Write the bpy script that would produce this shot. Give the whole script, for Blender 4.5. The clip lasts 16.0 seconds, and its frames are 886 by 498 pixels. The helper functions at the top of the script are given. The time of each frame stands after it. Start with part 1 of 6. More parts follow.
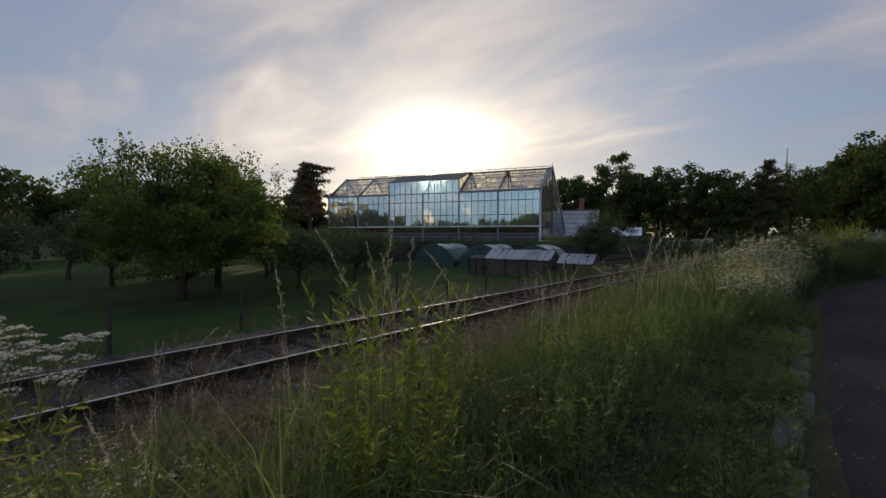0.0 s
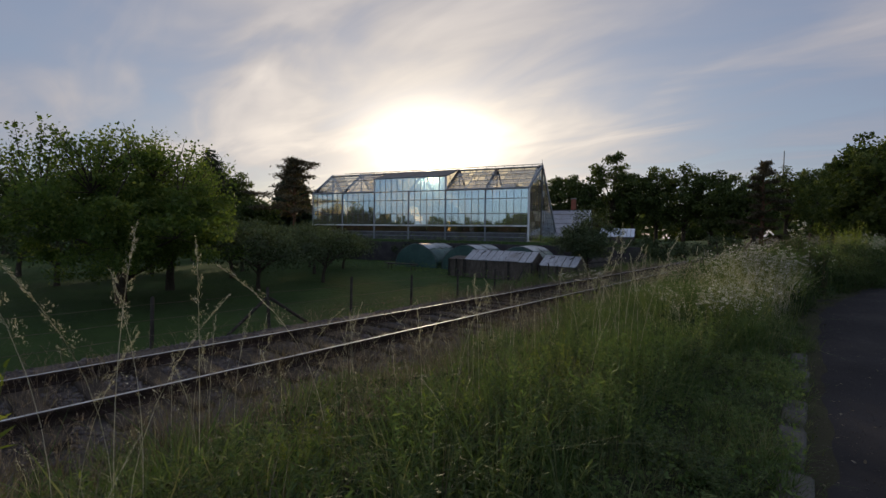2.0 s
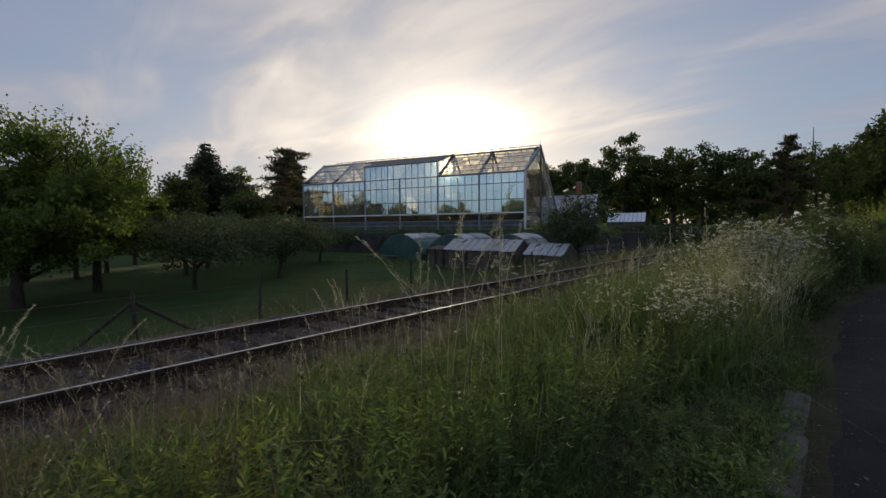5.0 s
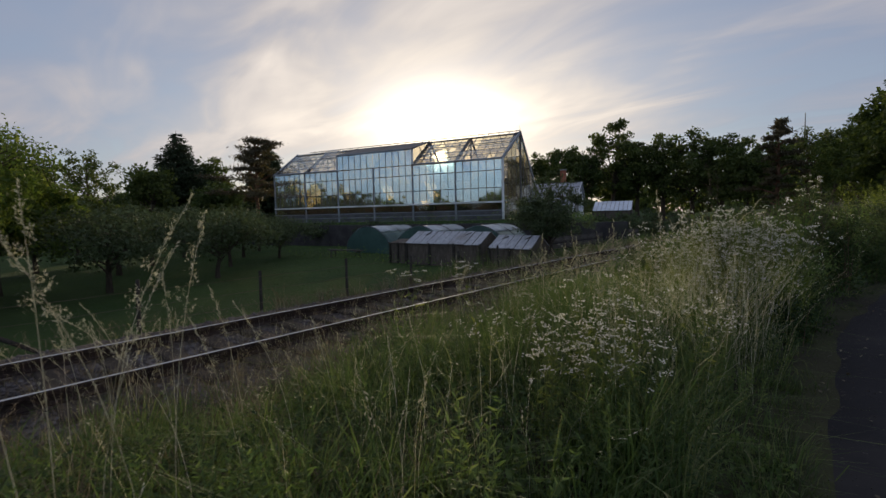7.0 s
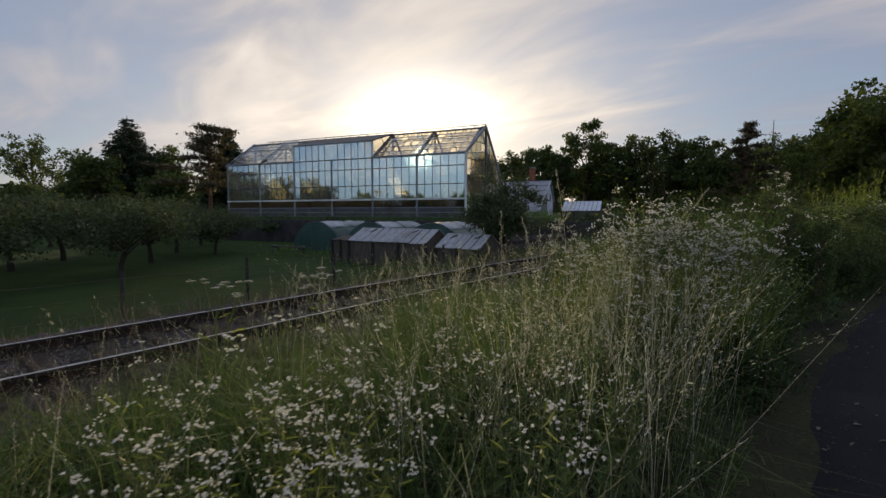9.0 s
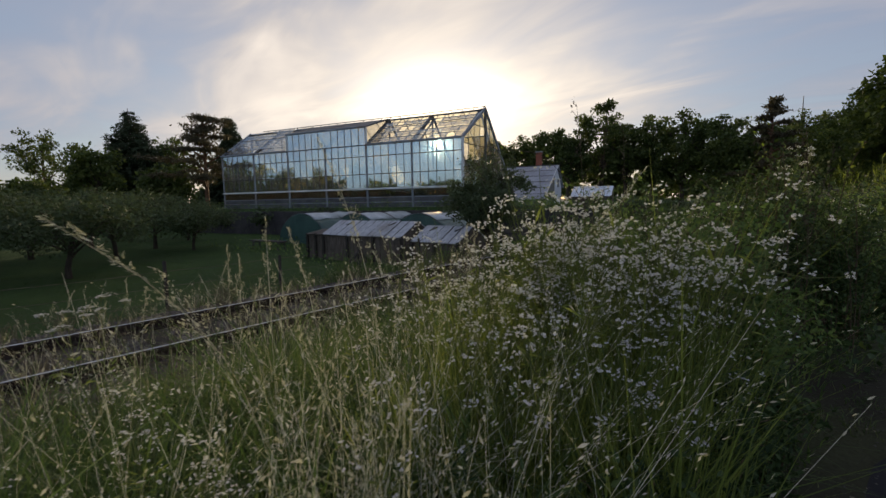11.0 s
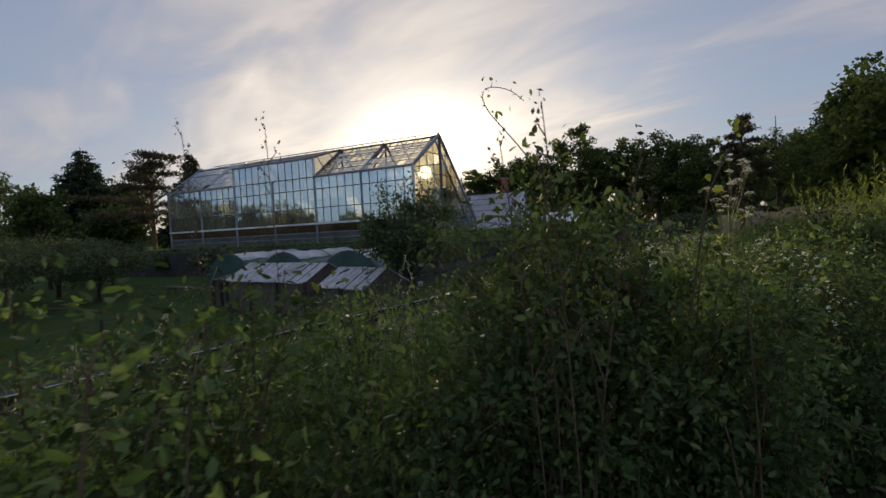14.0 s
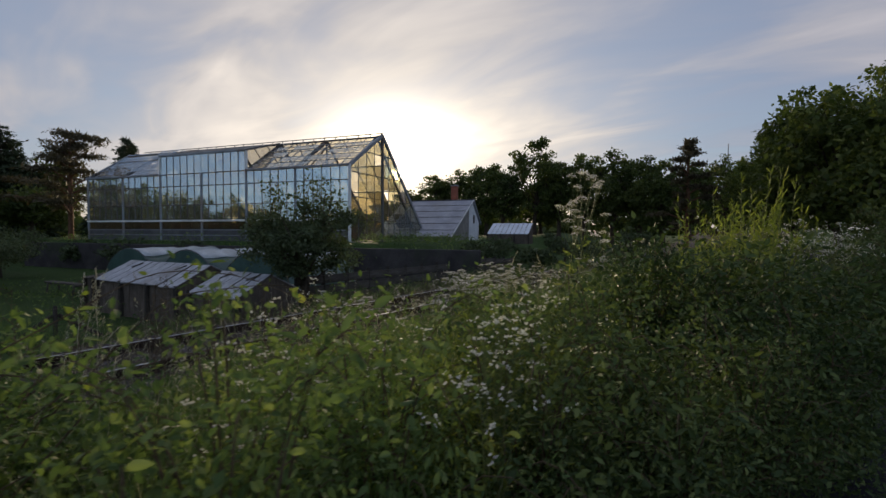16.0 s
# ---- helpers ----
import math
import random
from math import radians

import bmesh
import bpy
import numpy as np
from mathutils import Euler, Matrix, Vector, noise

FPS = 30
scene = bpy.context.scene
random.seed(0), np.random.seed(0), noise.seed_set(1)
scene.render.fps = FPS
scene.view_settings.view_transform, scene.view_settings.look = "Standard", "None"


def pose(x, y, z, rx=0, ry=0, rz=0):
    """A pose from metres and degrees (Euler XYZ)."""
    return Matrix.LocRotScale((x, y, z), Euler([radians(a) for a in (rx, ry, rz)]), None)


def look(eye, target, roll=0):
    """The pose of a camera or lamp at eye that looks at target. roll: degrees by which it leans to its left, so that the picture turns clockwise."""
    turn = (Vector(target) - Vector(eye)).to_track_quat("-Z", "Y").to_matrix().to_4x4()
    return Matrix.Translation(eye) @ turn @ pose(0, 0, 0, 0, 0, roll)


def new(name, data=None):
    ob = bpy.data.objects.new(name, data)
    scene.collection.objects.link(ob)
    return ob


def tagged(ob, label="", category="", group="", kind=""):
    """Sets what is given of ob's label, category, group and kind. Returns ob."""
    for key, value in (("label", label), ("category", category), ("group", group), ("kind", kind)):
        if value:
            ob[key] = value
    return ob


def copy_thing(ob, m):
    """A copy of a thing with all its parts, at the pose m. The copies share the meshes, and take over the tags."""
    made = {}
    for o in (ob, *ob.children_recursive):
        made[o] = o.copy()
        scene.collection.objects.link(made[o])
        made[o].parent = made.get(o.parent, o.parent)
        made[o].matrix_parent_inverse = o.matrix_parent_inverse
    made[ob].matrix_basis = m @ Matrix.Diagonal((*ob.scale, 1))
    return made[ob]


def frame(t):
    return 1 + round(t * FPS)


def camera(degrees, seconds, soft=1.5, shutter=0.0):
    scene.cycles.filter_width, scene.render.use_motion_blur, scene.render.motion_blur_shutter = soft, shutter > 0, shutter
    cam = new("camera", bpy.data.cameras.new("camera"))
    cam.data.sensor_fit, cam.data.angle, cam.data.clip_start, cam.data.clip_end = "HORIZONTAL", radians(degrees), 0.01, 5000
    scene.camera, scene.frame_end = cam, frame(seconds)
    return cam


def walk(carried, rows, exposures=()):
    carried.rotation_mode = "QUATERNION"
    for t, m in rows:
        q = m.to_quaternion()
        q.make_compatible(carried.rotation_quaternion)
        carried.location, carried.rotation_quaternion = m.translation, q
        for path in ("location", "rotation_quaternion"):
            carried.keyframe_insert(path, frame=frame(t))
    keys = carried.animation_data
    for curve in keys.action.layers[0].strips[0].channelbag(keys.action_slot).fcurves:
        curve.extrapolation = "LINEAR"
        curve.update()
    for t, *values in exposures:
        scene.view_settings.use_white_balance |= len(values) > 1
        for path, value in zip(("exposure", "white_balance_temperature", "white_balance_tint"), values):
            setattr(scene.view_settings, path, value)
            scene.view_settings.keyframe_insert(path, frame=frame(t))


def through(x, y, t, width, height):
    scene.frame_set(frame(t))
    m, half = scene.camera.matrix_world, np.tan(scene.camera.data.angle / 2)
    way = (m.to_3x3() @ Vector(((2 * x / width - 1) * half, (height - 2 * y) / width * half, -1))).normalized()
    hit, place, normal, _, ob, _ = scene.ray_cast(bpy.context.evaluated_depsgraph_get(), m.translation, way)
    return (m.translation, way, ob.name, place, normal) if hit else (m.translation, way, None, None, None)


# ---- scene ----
cam = camera(90.1, 16.0, shutter=0.15)
PATH = [
    (0, (-0.883, 0.252, 1.367), (-2.167, 1.784, 1.308), 0.2),
    (0.5, (-0.988, 0.734, 1.424), (-2.228, 2.303, 1.388), 0.7),
    (1, (-0.974, 1.153, 1.425), (-2.208, 2.727, 1.394), 1.6),
    (1.5, (-0.979, 1.573, 1.404), (-2.221, 3.141, 1.372), 1.2),
    (2, (-0.918, 2.018, 1.422), (-2.193, 3.558, 1.357), 0.9),
    (2.5, (-0.918, 2.534, 1.415), (-2.222, 4.048, 1.336), 0.2),
    (3, (-0.905, 3.106, 1.391), (-2.238, 4.593, 1.295), -0.1),
    (3.5, (-0.946, 3.675, 1.371), (-2.289, 5.155, 1.299), -0.9),
    (6, (-0.611, 6.492, 1.24), (-1.941, 7.98, 1.106), -0.3),
    (6.5, (-0.754, 7.127, 1.252), (-2.073, 8.624, 1.113), -0.6),
    (7, (-0.79, 7.749, 1.286), (-2.11, 9.245, 1.137), -1.2),
    (7.5, (-0.841, 8.297, 1.24), (-2.13, 9.819, 1.096), -1.2),
    (8, (-0.825, 8.866, 1.215), (-2.077, 10.417, 1.058), -0.8),
    (8.5, (-0.852, 9.428, 1.187), (-2.088, 10.992, 1.03), 0.0),
    (11, (-0.8, 12.269, 1.271), (-2.105, 13.769, 1.056), -1.0),
    (11.5, (-0.773, 12.757, 1.282), (-2.08, 14.252, 1.045), -1.2),
    (12, (-0.754, 13.343, 1.291), (-2.066, 14.837, 1.07), -1.4),
    (12.5, (-0.681, 13.88, 1.296), (-2.001, 15.366, 1.08), -1.1),
    (13, (-0.609, 14.421, 1.339), (-1.907, 15.932, 1.156), -1.6),
    (13.5, (-0.512, 15.016, 1.381), (-1.812, 16.529, 1.23), -2.1),
    (14, (-0.464, 15.627, 1.416), (-1.742, 17.163, 1.327), -3.0),
    (14.5, (-0.39, 16.1, 1.434), (-1.64, 17.659, 1.372), -2.5),
    (15, (-0.293, 16.627, 1.454), (-1.485, 18.231, 1.397), -1.6),
    (15.5, (-0.032, 17.163, 1.445), (-1.22, 18.771, 1.372), 0.3),
    (16, (0.297, 17.758, 1.468), (-0.862, 19.386, 1.399), 0.3),
]
LIGHT = [(0, -0.10, 6550, 12), (3.5, -0.06, 6550, 12), (6, 0.0, 6600, 12), (8.5, 0.04, 6700, 12), (11, 0.10, 6750, 12), (12.5, 0.18, 6800, 12), (13.4, 0.12, 6700, 12), (14.5, 0.0, 6600, 12), (16, 0.0, 6550, 11.5)]
walk(cam, [(t, look(eye, target, roll)) for t, eye, target, roll in PATH], LIGHT)


# ---------------------------------------------------------------- light
SUN_AZ, SUN_EL = radians(41.5), radians(7.4)          # to the left of +y, above the horizon
SUN_DIR = Vector((-math.sin(SUN_AZ) * math.cos(SUN_EL), math.cos(SUN_AZ) * math.cos(SUN_EL), math.sin(SUN_EL)))


def build_world():
    world = bpy.data.worlds.new("evening_sky")
    scene.world = world
    world.use_nodes = True
    nt = world.node_tree
    nt.nodes.clear()
    N, L = nt.nodes.new, nt.links.new

    def math_node(op, a, b=None, clamp=False):
        n = N("ShaderNodeMath")
        n.operation, n.use_clamp = op, clamp
        for i, v in enumerate((a, b)):
            if v is None:
                continue
            if isinstance(v, (int, float)):
                n.inputs[i].default_value = v
            else:
                L(v, n.inputs[i])
        return n.outputs[0]

    def ramp(fac, stops):
        n = N("ShaderNodeValToRGB")
        e = n.color_ramp.elements
        e[0].position, e[0].color = stops[0][0], (*stops[0][1], 1)
        e[1].position, e[1].color = stops[-1][0], (*stops[-1][1], 1)
        for p, c in stops[1:-1]:
            e.new(p).color = (*c, 1)
        L(fac, n.inputs[0])
        return n.outputs[0]

    def mix(fac, a, b, kind="MIX"):
        n = N("ShaderNodeMix")
        n.data_type, n.blend_type, n.clamp_factor = "RGBA", kind, True
        for i, v in ((0, fac), (6, a), (7, b)):
            if isinstance(v, (int, float)):
                n.inputs[i].default_value = v
            elif isinstance(v, tuple):
                n.inputs[i].default_value = (*v, 1)
            else:
                L(v, n.inputs[i])
        return n.outputs[2]

    coord = N("ShaderNodeTexCoord").outputs["Generated"]
    norm = N("ShaderNodeVectorMath")
    norm.operation = "NORMALIZE"
    L(coord, norm.inputs[0])
    way = norm.outputs[0]
    sep = N("ShaderNodeSeparateXYZ")
    L(way, sep.inputs[0])
    x, y, z = sep.outputs
    up = math_node("MAXIMUM", z, 0.0)

    # clear sky behind the cloud
    sky = N("ShaderNodeTexSky")
    sky.sky_type, sky.sun_disc = "NISHITA", False
    sky.sun_elevation, sky.sun_rotation = SUN_EL, -SUN_AZ
    sky.air_density, sky.dust_density, sky.ozone_density = 1.0, 0.6, 2.0
    clear = mix(0.62, mix(1.0, sky.outputs[0], (SKY_GAIN, SKY_GAIN, SKY_GAIN), "MULTIPLY"), (0.245, 0.285, 0.39))   # thin high veil

    # a cloud sheet: the direction laid onto a flat layer overhead
    flat = math_node("ADD", up, 0.16)
    px, py = math_node("DIVIDE", x, flat), math_node("DIVIDE", y, flat)
    comb = N("ShaderNodeCombineXYZ")
    L(px, comb.inputs[0]), L(py, comb.inputs[1])
    turn = N("ShaderNodeMapping")
    turn.inputs["Rotation"].default_value[2] = radians(-38)
    turn.inputs["Scale"].default_value = (0.62, 1.50, 1)
    L(comb.outputs[0], turn.inputs[0])

    def cloud(scale, detail, rough, dist, off):
        n = N("ShaderNodeTexNoise")
        n.inputs["Scale"].default_value, n.inputs["Detail"].default_value = scale, detail
        n.inputs["Roughness"].default_value, n.inputs["Distortion"].default_value = rough, dist
        m = N("ShaderNodeVectorMath")
        m.operation = "ADD"
        m.inputs[1].default_value = off
        L(turn.outputs[0], m.inputs[0]), L(m.outputs[0], n.inputs[0])
        return n.outputs[0]

    big, fine = cloud(0.70, 4, 0.5, 0.6, (3.1, 1.7, 0.3)), cloud(1.9, 5, 0.52, 0.8, (0.4, 5.2, 2.0))
    depth = math_node("ADD", math_node("MULTIPLY", big, 0.66), math_node("MULTIPLY", fine, 0.34))

    def toward(az, el, sharp):
        d = N("ShaderNodeVectorMath")
        d.operation = "DOT_PRODUCT"
        d.inputs[1].default_value = (-math.sin(radians(az)) * math.cos(radians(el)), math.cos(radians(az)) * math.cos(radians(el)), math.sin(radians(el)))
        L(way, d.inputs[0])
        return math_node("POWER", math_node("MAXIMUM", d.outputs["Value"], 0.0), sharp)

    # the sheet thins out to the north and overhead, away from the sun, and low over the horizon
    thinner = math_node("ADD", math_node("ADD", math_node("MULTIPLY", toward(10, 16, 30), 0.15), math_node("MULTIPLY", toward(88, 27, 30), 0.20)), math_node("MULTIPLY", toward(74, 8, 60), 0.15))
    away = math_node("MULTIPLY", toward(180 + 42, 25, 0.8), 0.28)
    low_gap = N("ShaderNodeMapRange")
    low_gap.interpolation_type = "SMOOTHSTEP"
    for i, v in enumerate((0.05, 0.17, 0.16, 0.0)):
        low_gap.inputs[1 + i].default_value = v
    L(math_node("ADD", z, math_node("MULTIPLY", math_node("SUBTRACT", fine, 0.5), 0.10)), low_gap.inputs[0])
    thinner = math_node("ADD", math_node("ADD", thinner, away), low_gap.outputs[0])
    sheet_depth = math_node("SUBTRACT", depth, thinner)

    dot = N("ShaderNodeVectorMath")
    dot.operation = "DOT_PRODUCT"
    mid = SUN_DIR + Vector((0, 0, 0.070))
    dot.inputs[1].default_value = mid.normalized()
    low = N("ShaderNodeCombineXYZ")                     # the lit cloud bank is wider than high
    L(x, low.inputs[0]), L(y, low.inputs[1])
    L(math_node("ADD", math_node("MULTIPLY", math_node("SUBTRACT", z, mid.z), 1.65), mid.z), low.inputs[2])
    wide = N("ShaderNodeVectorMath")
    wide.operation = "NORMALIZE"
    L(low.outputs[0], wide.inputs[0])
    L(wide.outputs[0], dot.inputs[0])
    near = math_node("MAXIMUM", dot.outputs["Value"], 0.0)
    halo = math_node("POWER", near, 6.0)
    glow = math_node("POWER", near, 22.0)
    core = math_node("POWER", near, 150.0)

    body = ramp(sheet_depth, [(0.34, CLOUD_DARK), (0.46, CLOUD_MID), (0.58, CLOUD_LIGHT)])
    warm = mix(math_node("MULTIPLY", halo, 0.70), body, ramp(depth, [(0.40, (0.42, 0.40, 0.40)), (0.60, (0.95, 0.85, 0.70))]))
    east = math_node("ADD", 1.0, math_node("MULTIPLY", toward(180 + 42, 25, 1.2), 0.9))
    lit = N("ShaderNodeVectorMath")
    lit.operation = "SCALE"
    L(clear, lit.inputs[0]), L(east, lit.inputs[3])
    clear = lit.outputs[0]
    cover = ramp(sheet_depth, [(0.30, (0.30,) * 3), (0.47, (0.95,) * 3)])
    both = mix(cover, clear, warm)
    bright = N("ShaderNodeVectorMath")
    bright.operation = "SCALE"
    bright.inputs[0].default_value = (1.0, 0.86, 0.62)
    thin = math_node("ADD", 0.45, math_node("MULTIPLY", depth, 1.1))
    L(math_node("MULTIPLY", thin, math_node("ADD", math_node("MULTIPLY", glow, GLOW), math_node("MULTIPLY", core, CORE))), bright.inputs[3])
    total = mix(1.0, both, bright.outputs[0], "ADD")
    # the veiled sun itself
    disc = N("ShaderNodeVectorMath")
    disc.operation = "DOT_PRODUCT"
    disc.inputs[1].default_value = SUN_DIR.normalized()
    L(way, disc.inputs[0])
    edge = N("ShaderNodeMapRange")
    edge.interpolation_type = "SMOOTHSTEP"
    for i, v in enumerate((math.cos(radians(0.95)), math.cos(radians(0.30)), 0.0, 22.0)):
        edge.inputs[1 + i].default_value = v
    L(disc.outputs["Value"], edge.inputs[0])
    orb = N("ShaderNodeVectorMath")
    orb.operation = "SCALE"
    orb.inputs[0].default_value = (1.0, 0.86, 0.60)
    L(edge.outputs[0], orb.inputs[3])
    total = mix(1.0, total, orb.outputs[0], "ADD")
    bg = N("ShaderNodeBackground")
    L(total, bg.inputs[0])
    bg.inputs[1].default_value = WORLD_GAIN
    out = N("ShaderNodeOutputWorld")
    L(bg.outputs[0], out.inputs[0])


SKY_GAIN, WORLD_GAIN, GLOW, CORE = 0.16, 1.10, 0.50, 1.35
CLOUD_DARK, CLOUD_MID, CLOUD_LIGHT = (0.24, 0.275, 0.385), (0.345, 0.355, 0.415), (0.50, 0.48, 0.51)
build_world()

lamp = bpy.data.lights.new("sun", "SUN")
lamp.energy, lamp.angle, lamp.color = 3.3, radians(2.0), (1.0, 0.80, 0.52)
sun = new("sun", lamp)
sun.matrix_world = look(SUN_DIR * 200, (0, 0, 0))

# ---------------------------------------------------------------- materials


class Shader:
    """A small builder for node materials."""

    def __init__(self, name):
        self.m = bpy.data.materials.new(name)
        self.m.use_nodes = True
        self.nt = self.m.node_tree
        self.nt.nodes.clear()
        self.out = self.nt.nodes.new("ShaderNodeOutputMaterial")
        self.where = self.nt.nodes.new("ShaderNodeTexCoord").outputs["Object"]

    def n(self, kind, **inputs):
        node = self.nt.nodes.new("ShaderNode" + kind)
        for key, value in inputs.items():
            self.put(node, key.replace("_", " "), value)
        return node

    def put(self, node, key, value):
        slot = node.inputs[int(key[1:])] if key[0] == "i" and key[1:].isdigit() else node.inputs[key]
        if hasattr(value, "is_linked"):
            self.nt.links.new(value, slot)
        else:
            slot.default_value = (*value, 1) if isinstance(value, tuple) and len(value) == 3 and len(slot.default_value) == 4 else value

    def noise(self, scale, detail=4, rough=0.55, stretch=None, vector=None):
        v = vector or self.where
        if stretch:
            mp = self.n("Mapping")
            self.nt.links.new(v, mp.inputs[0])
            mp.inputs["Scale"].default_value = stretch
            v = mp.outputs[0]
        node = self.n("TexNoise", Scale=scale, Detail=detail, Roughness=rough)
        self.nt.links.new(v, node.inputs["Vector"])
        return node.outputs[0]

    def ramp(self, fac, stops):
        n = self.n("ValToRGB")
        e = n.color_ramp.elements
        e[0].position, e[0].color = stops[0][0], (*stops[0][1], 1)
        e[1].position, e[1].color = stops[-1][0], (*stops[-1][1], 1)
        for p, c in stops[1:-1]:
            e.new(p).color = (*c, 1)
        self.nt.links.new(fac, n.inputs[0])
        return n.outputs[0]

    def mix(self, fac, a, b, kind="MIX"):
        n = self.n("Mix")
        n.data_type, n.blend_type = "RGBA", kind
        for i, v in ((0, fac), (6, a), (7, b)):
            if hasattr(v, "is_linked"):
                self.nt.links.new(v, n.inputs[i])
            else:
                n.inputs[i].default_value = (*v, 1) if isinstance(v, tuple) else v
        return n.outputs[2]

    def math(self, op, a, b=0.0):
        n = self.n("Math")
        n.operation = op
        for i, v in enumerate((a, b)):
            if hasattr(v, "is_linked"):
                self.nt.links.new(v, n.inputs[i])
            else:
                n.inputs[i].default_value = v
        return n.outputs[0]

    def bump(self, height, strength, distance):
        n = self.n("Bump", Strength=strength, Distance=distance)
        self.nt.links.new(height, n.inputs["Height"])
        return n.outputs[0]

    def end(self, shader):
        self.nt.links.new(shader, self.out.inputs[0])
        return self.m


def surface(name, a, b, scale, rough=0.8, metal=0.0, grain=60.0, relief=0.3, depth=0.01, stain=None, stretch=None):
    """A solid surface: two tones, a finer grain, and stains."""
    s = Shader(name)
    big, small = s.noise(scale, 5, 0.6, stretch), s.noise(grain, 3, 0.6, stretch)
    col = s.mix(s.ramp(big, [(0.35, (0, 0, 0)), (0.65, (1, 1, 1))]), a, b)
    col = s.mix(0.35, col, s.ramp(small, [(0.3, (0.25, 0.25, 0.25)), (0.7, (0.8, 0.8, 0.8))]), "OVERLAY")
    if stain:
        col = s.mix(s.ramp(s.noise(scale * 0.37, 6, 0.65), [(0.52, (0, 0, 0)), (0.68, (0.85, 0.85, 0.85))]), col, stain)
    p = s.n("BsdfPrincipled", Base_Color=col, Metallic=metal, Roughness=rough, Normal=s.bump(s.math("ADD", small, big), relief, depth))
    p.inputs["Specular IOR Level"].default_value = 0.5 if rough < 0.8 else 0.15
    return s.end(p.outputs[0])


def leafy(name, dark, light, tip=None, through=0.35, rough=0.60, patch=0.6):
    """Leaves and blades: each one its own tone, part of the light goes through."""
    s = Shader(name)
    geo = s.n("NewGeometry")
    one = geo.outputs["Random Per Island"]
    place = s.noise(patch, 3, 0.6, vector=geo.outputs["Position"])
    tone = s.math("ADD", s.math("MULTIPLY", one, 0.55), s.math("SUBTRACT", s.math("MULTIPLY", place, 1.05), 0.22))
    col = s.ramp(tone, [(0.25, dark), (0.72, light)] + ([(0.98, tip)] if tip else []))
    p = s.n("BsdfPrincipled", Base_Color=col, Roughness=rough)
    p.inputs["Specular IOR Level"].default_value = 0.18
    t = s.n("BsdfTranslucent", Color=s.mix(1.0, col, (1.36, 1.38, 0.70), "MULTIPLY"))
    m = s.n("MixShader", i0=through)
    s.nt.links.new(p.outputs[0], m.inputs[1]), s.nt.links.new(t.outputs[0], m.inputs[2])
    return s.end(m.outputs[0])


def glassy(name, tint, dirt, haze, gloss=0.05):
    """Old greenhouse glass: clear, shiny, with whitewash and dirt that shows unevenly."""
    s = Shader(name)
    info = s.n("ObjectInfo").outputs["Random"]
    geo = s.n("NewGeometry").outputs["Position"]
    clear = s.n("BsdfTransparent", Color=tint)
    # blue of a reflected sky is painted into the gloss colour
    shine = s.n("BsdfGlossy", Roughness=0.03, Color=(0.62, 0.82, 1.0))
    edge = s.n("LayerWeight", Blend=0.5).outputs["Facing"]
    f = s.math("ADD", gloss, s.math("MULTIPLY", s.math("POWER", edge, 5.0), 1.0 - gloss))
    a = s.n("MixShader", i0=f)
    s.nt.links.new(clear.outputs[0], a.inputs[1]), s.nt.links.new(shine.outputs[0], a.inputs[2])
    d, t = s.n("BsdfDiffuse", Color=dirt), s.n("BsdfTranslucent", Color=dirt)
    b = s.n("MixShader", i0=0.5)
    s.nt.links.new(d.outputs[0], b.inputs[1]), s.nt.links.new(t.outputs[0], b.inputs[2])
    streak = s.noise(2.2, 5, 0.65, (1, 1, 0.35), geo)
    amount = s.math("MULTIPLY", s.math("ADD", s.math("MULTIPLY", streak, 1.1), s.math("MULTIPLY", info, 0.5)), haze)
    c = s.n("MixShader", i0=amount)
    s.nt.links.new(a.outputs[0], c.inputs[1]), s.nt.links.new(b.outputs[0], c.inputs[2])
    return s.end(c.outputs[0])


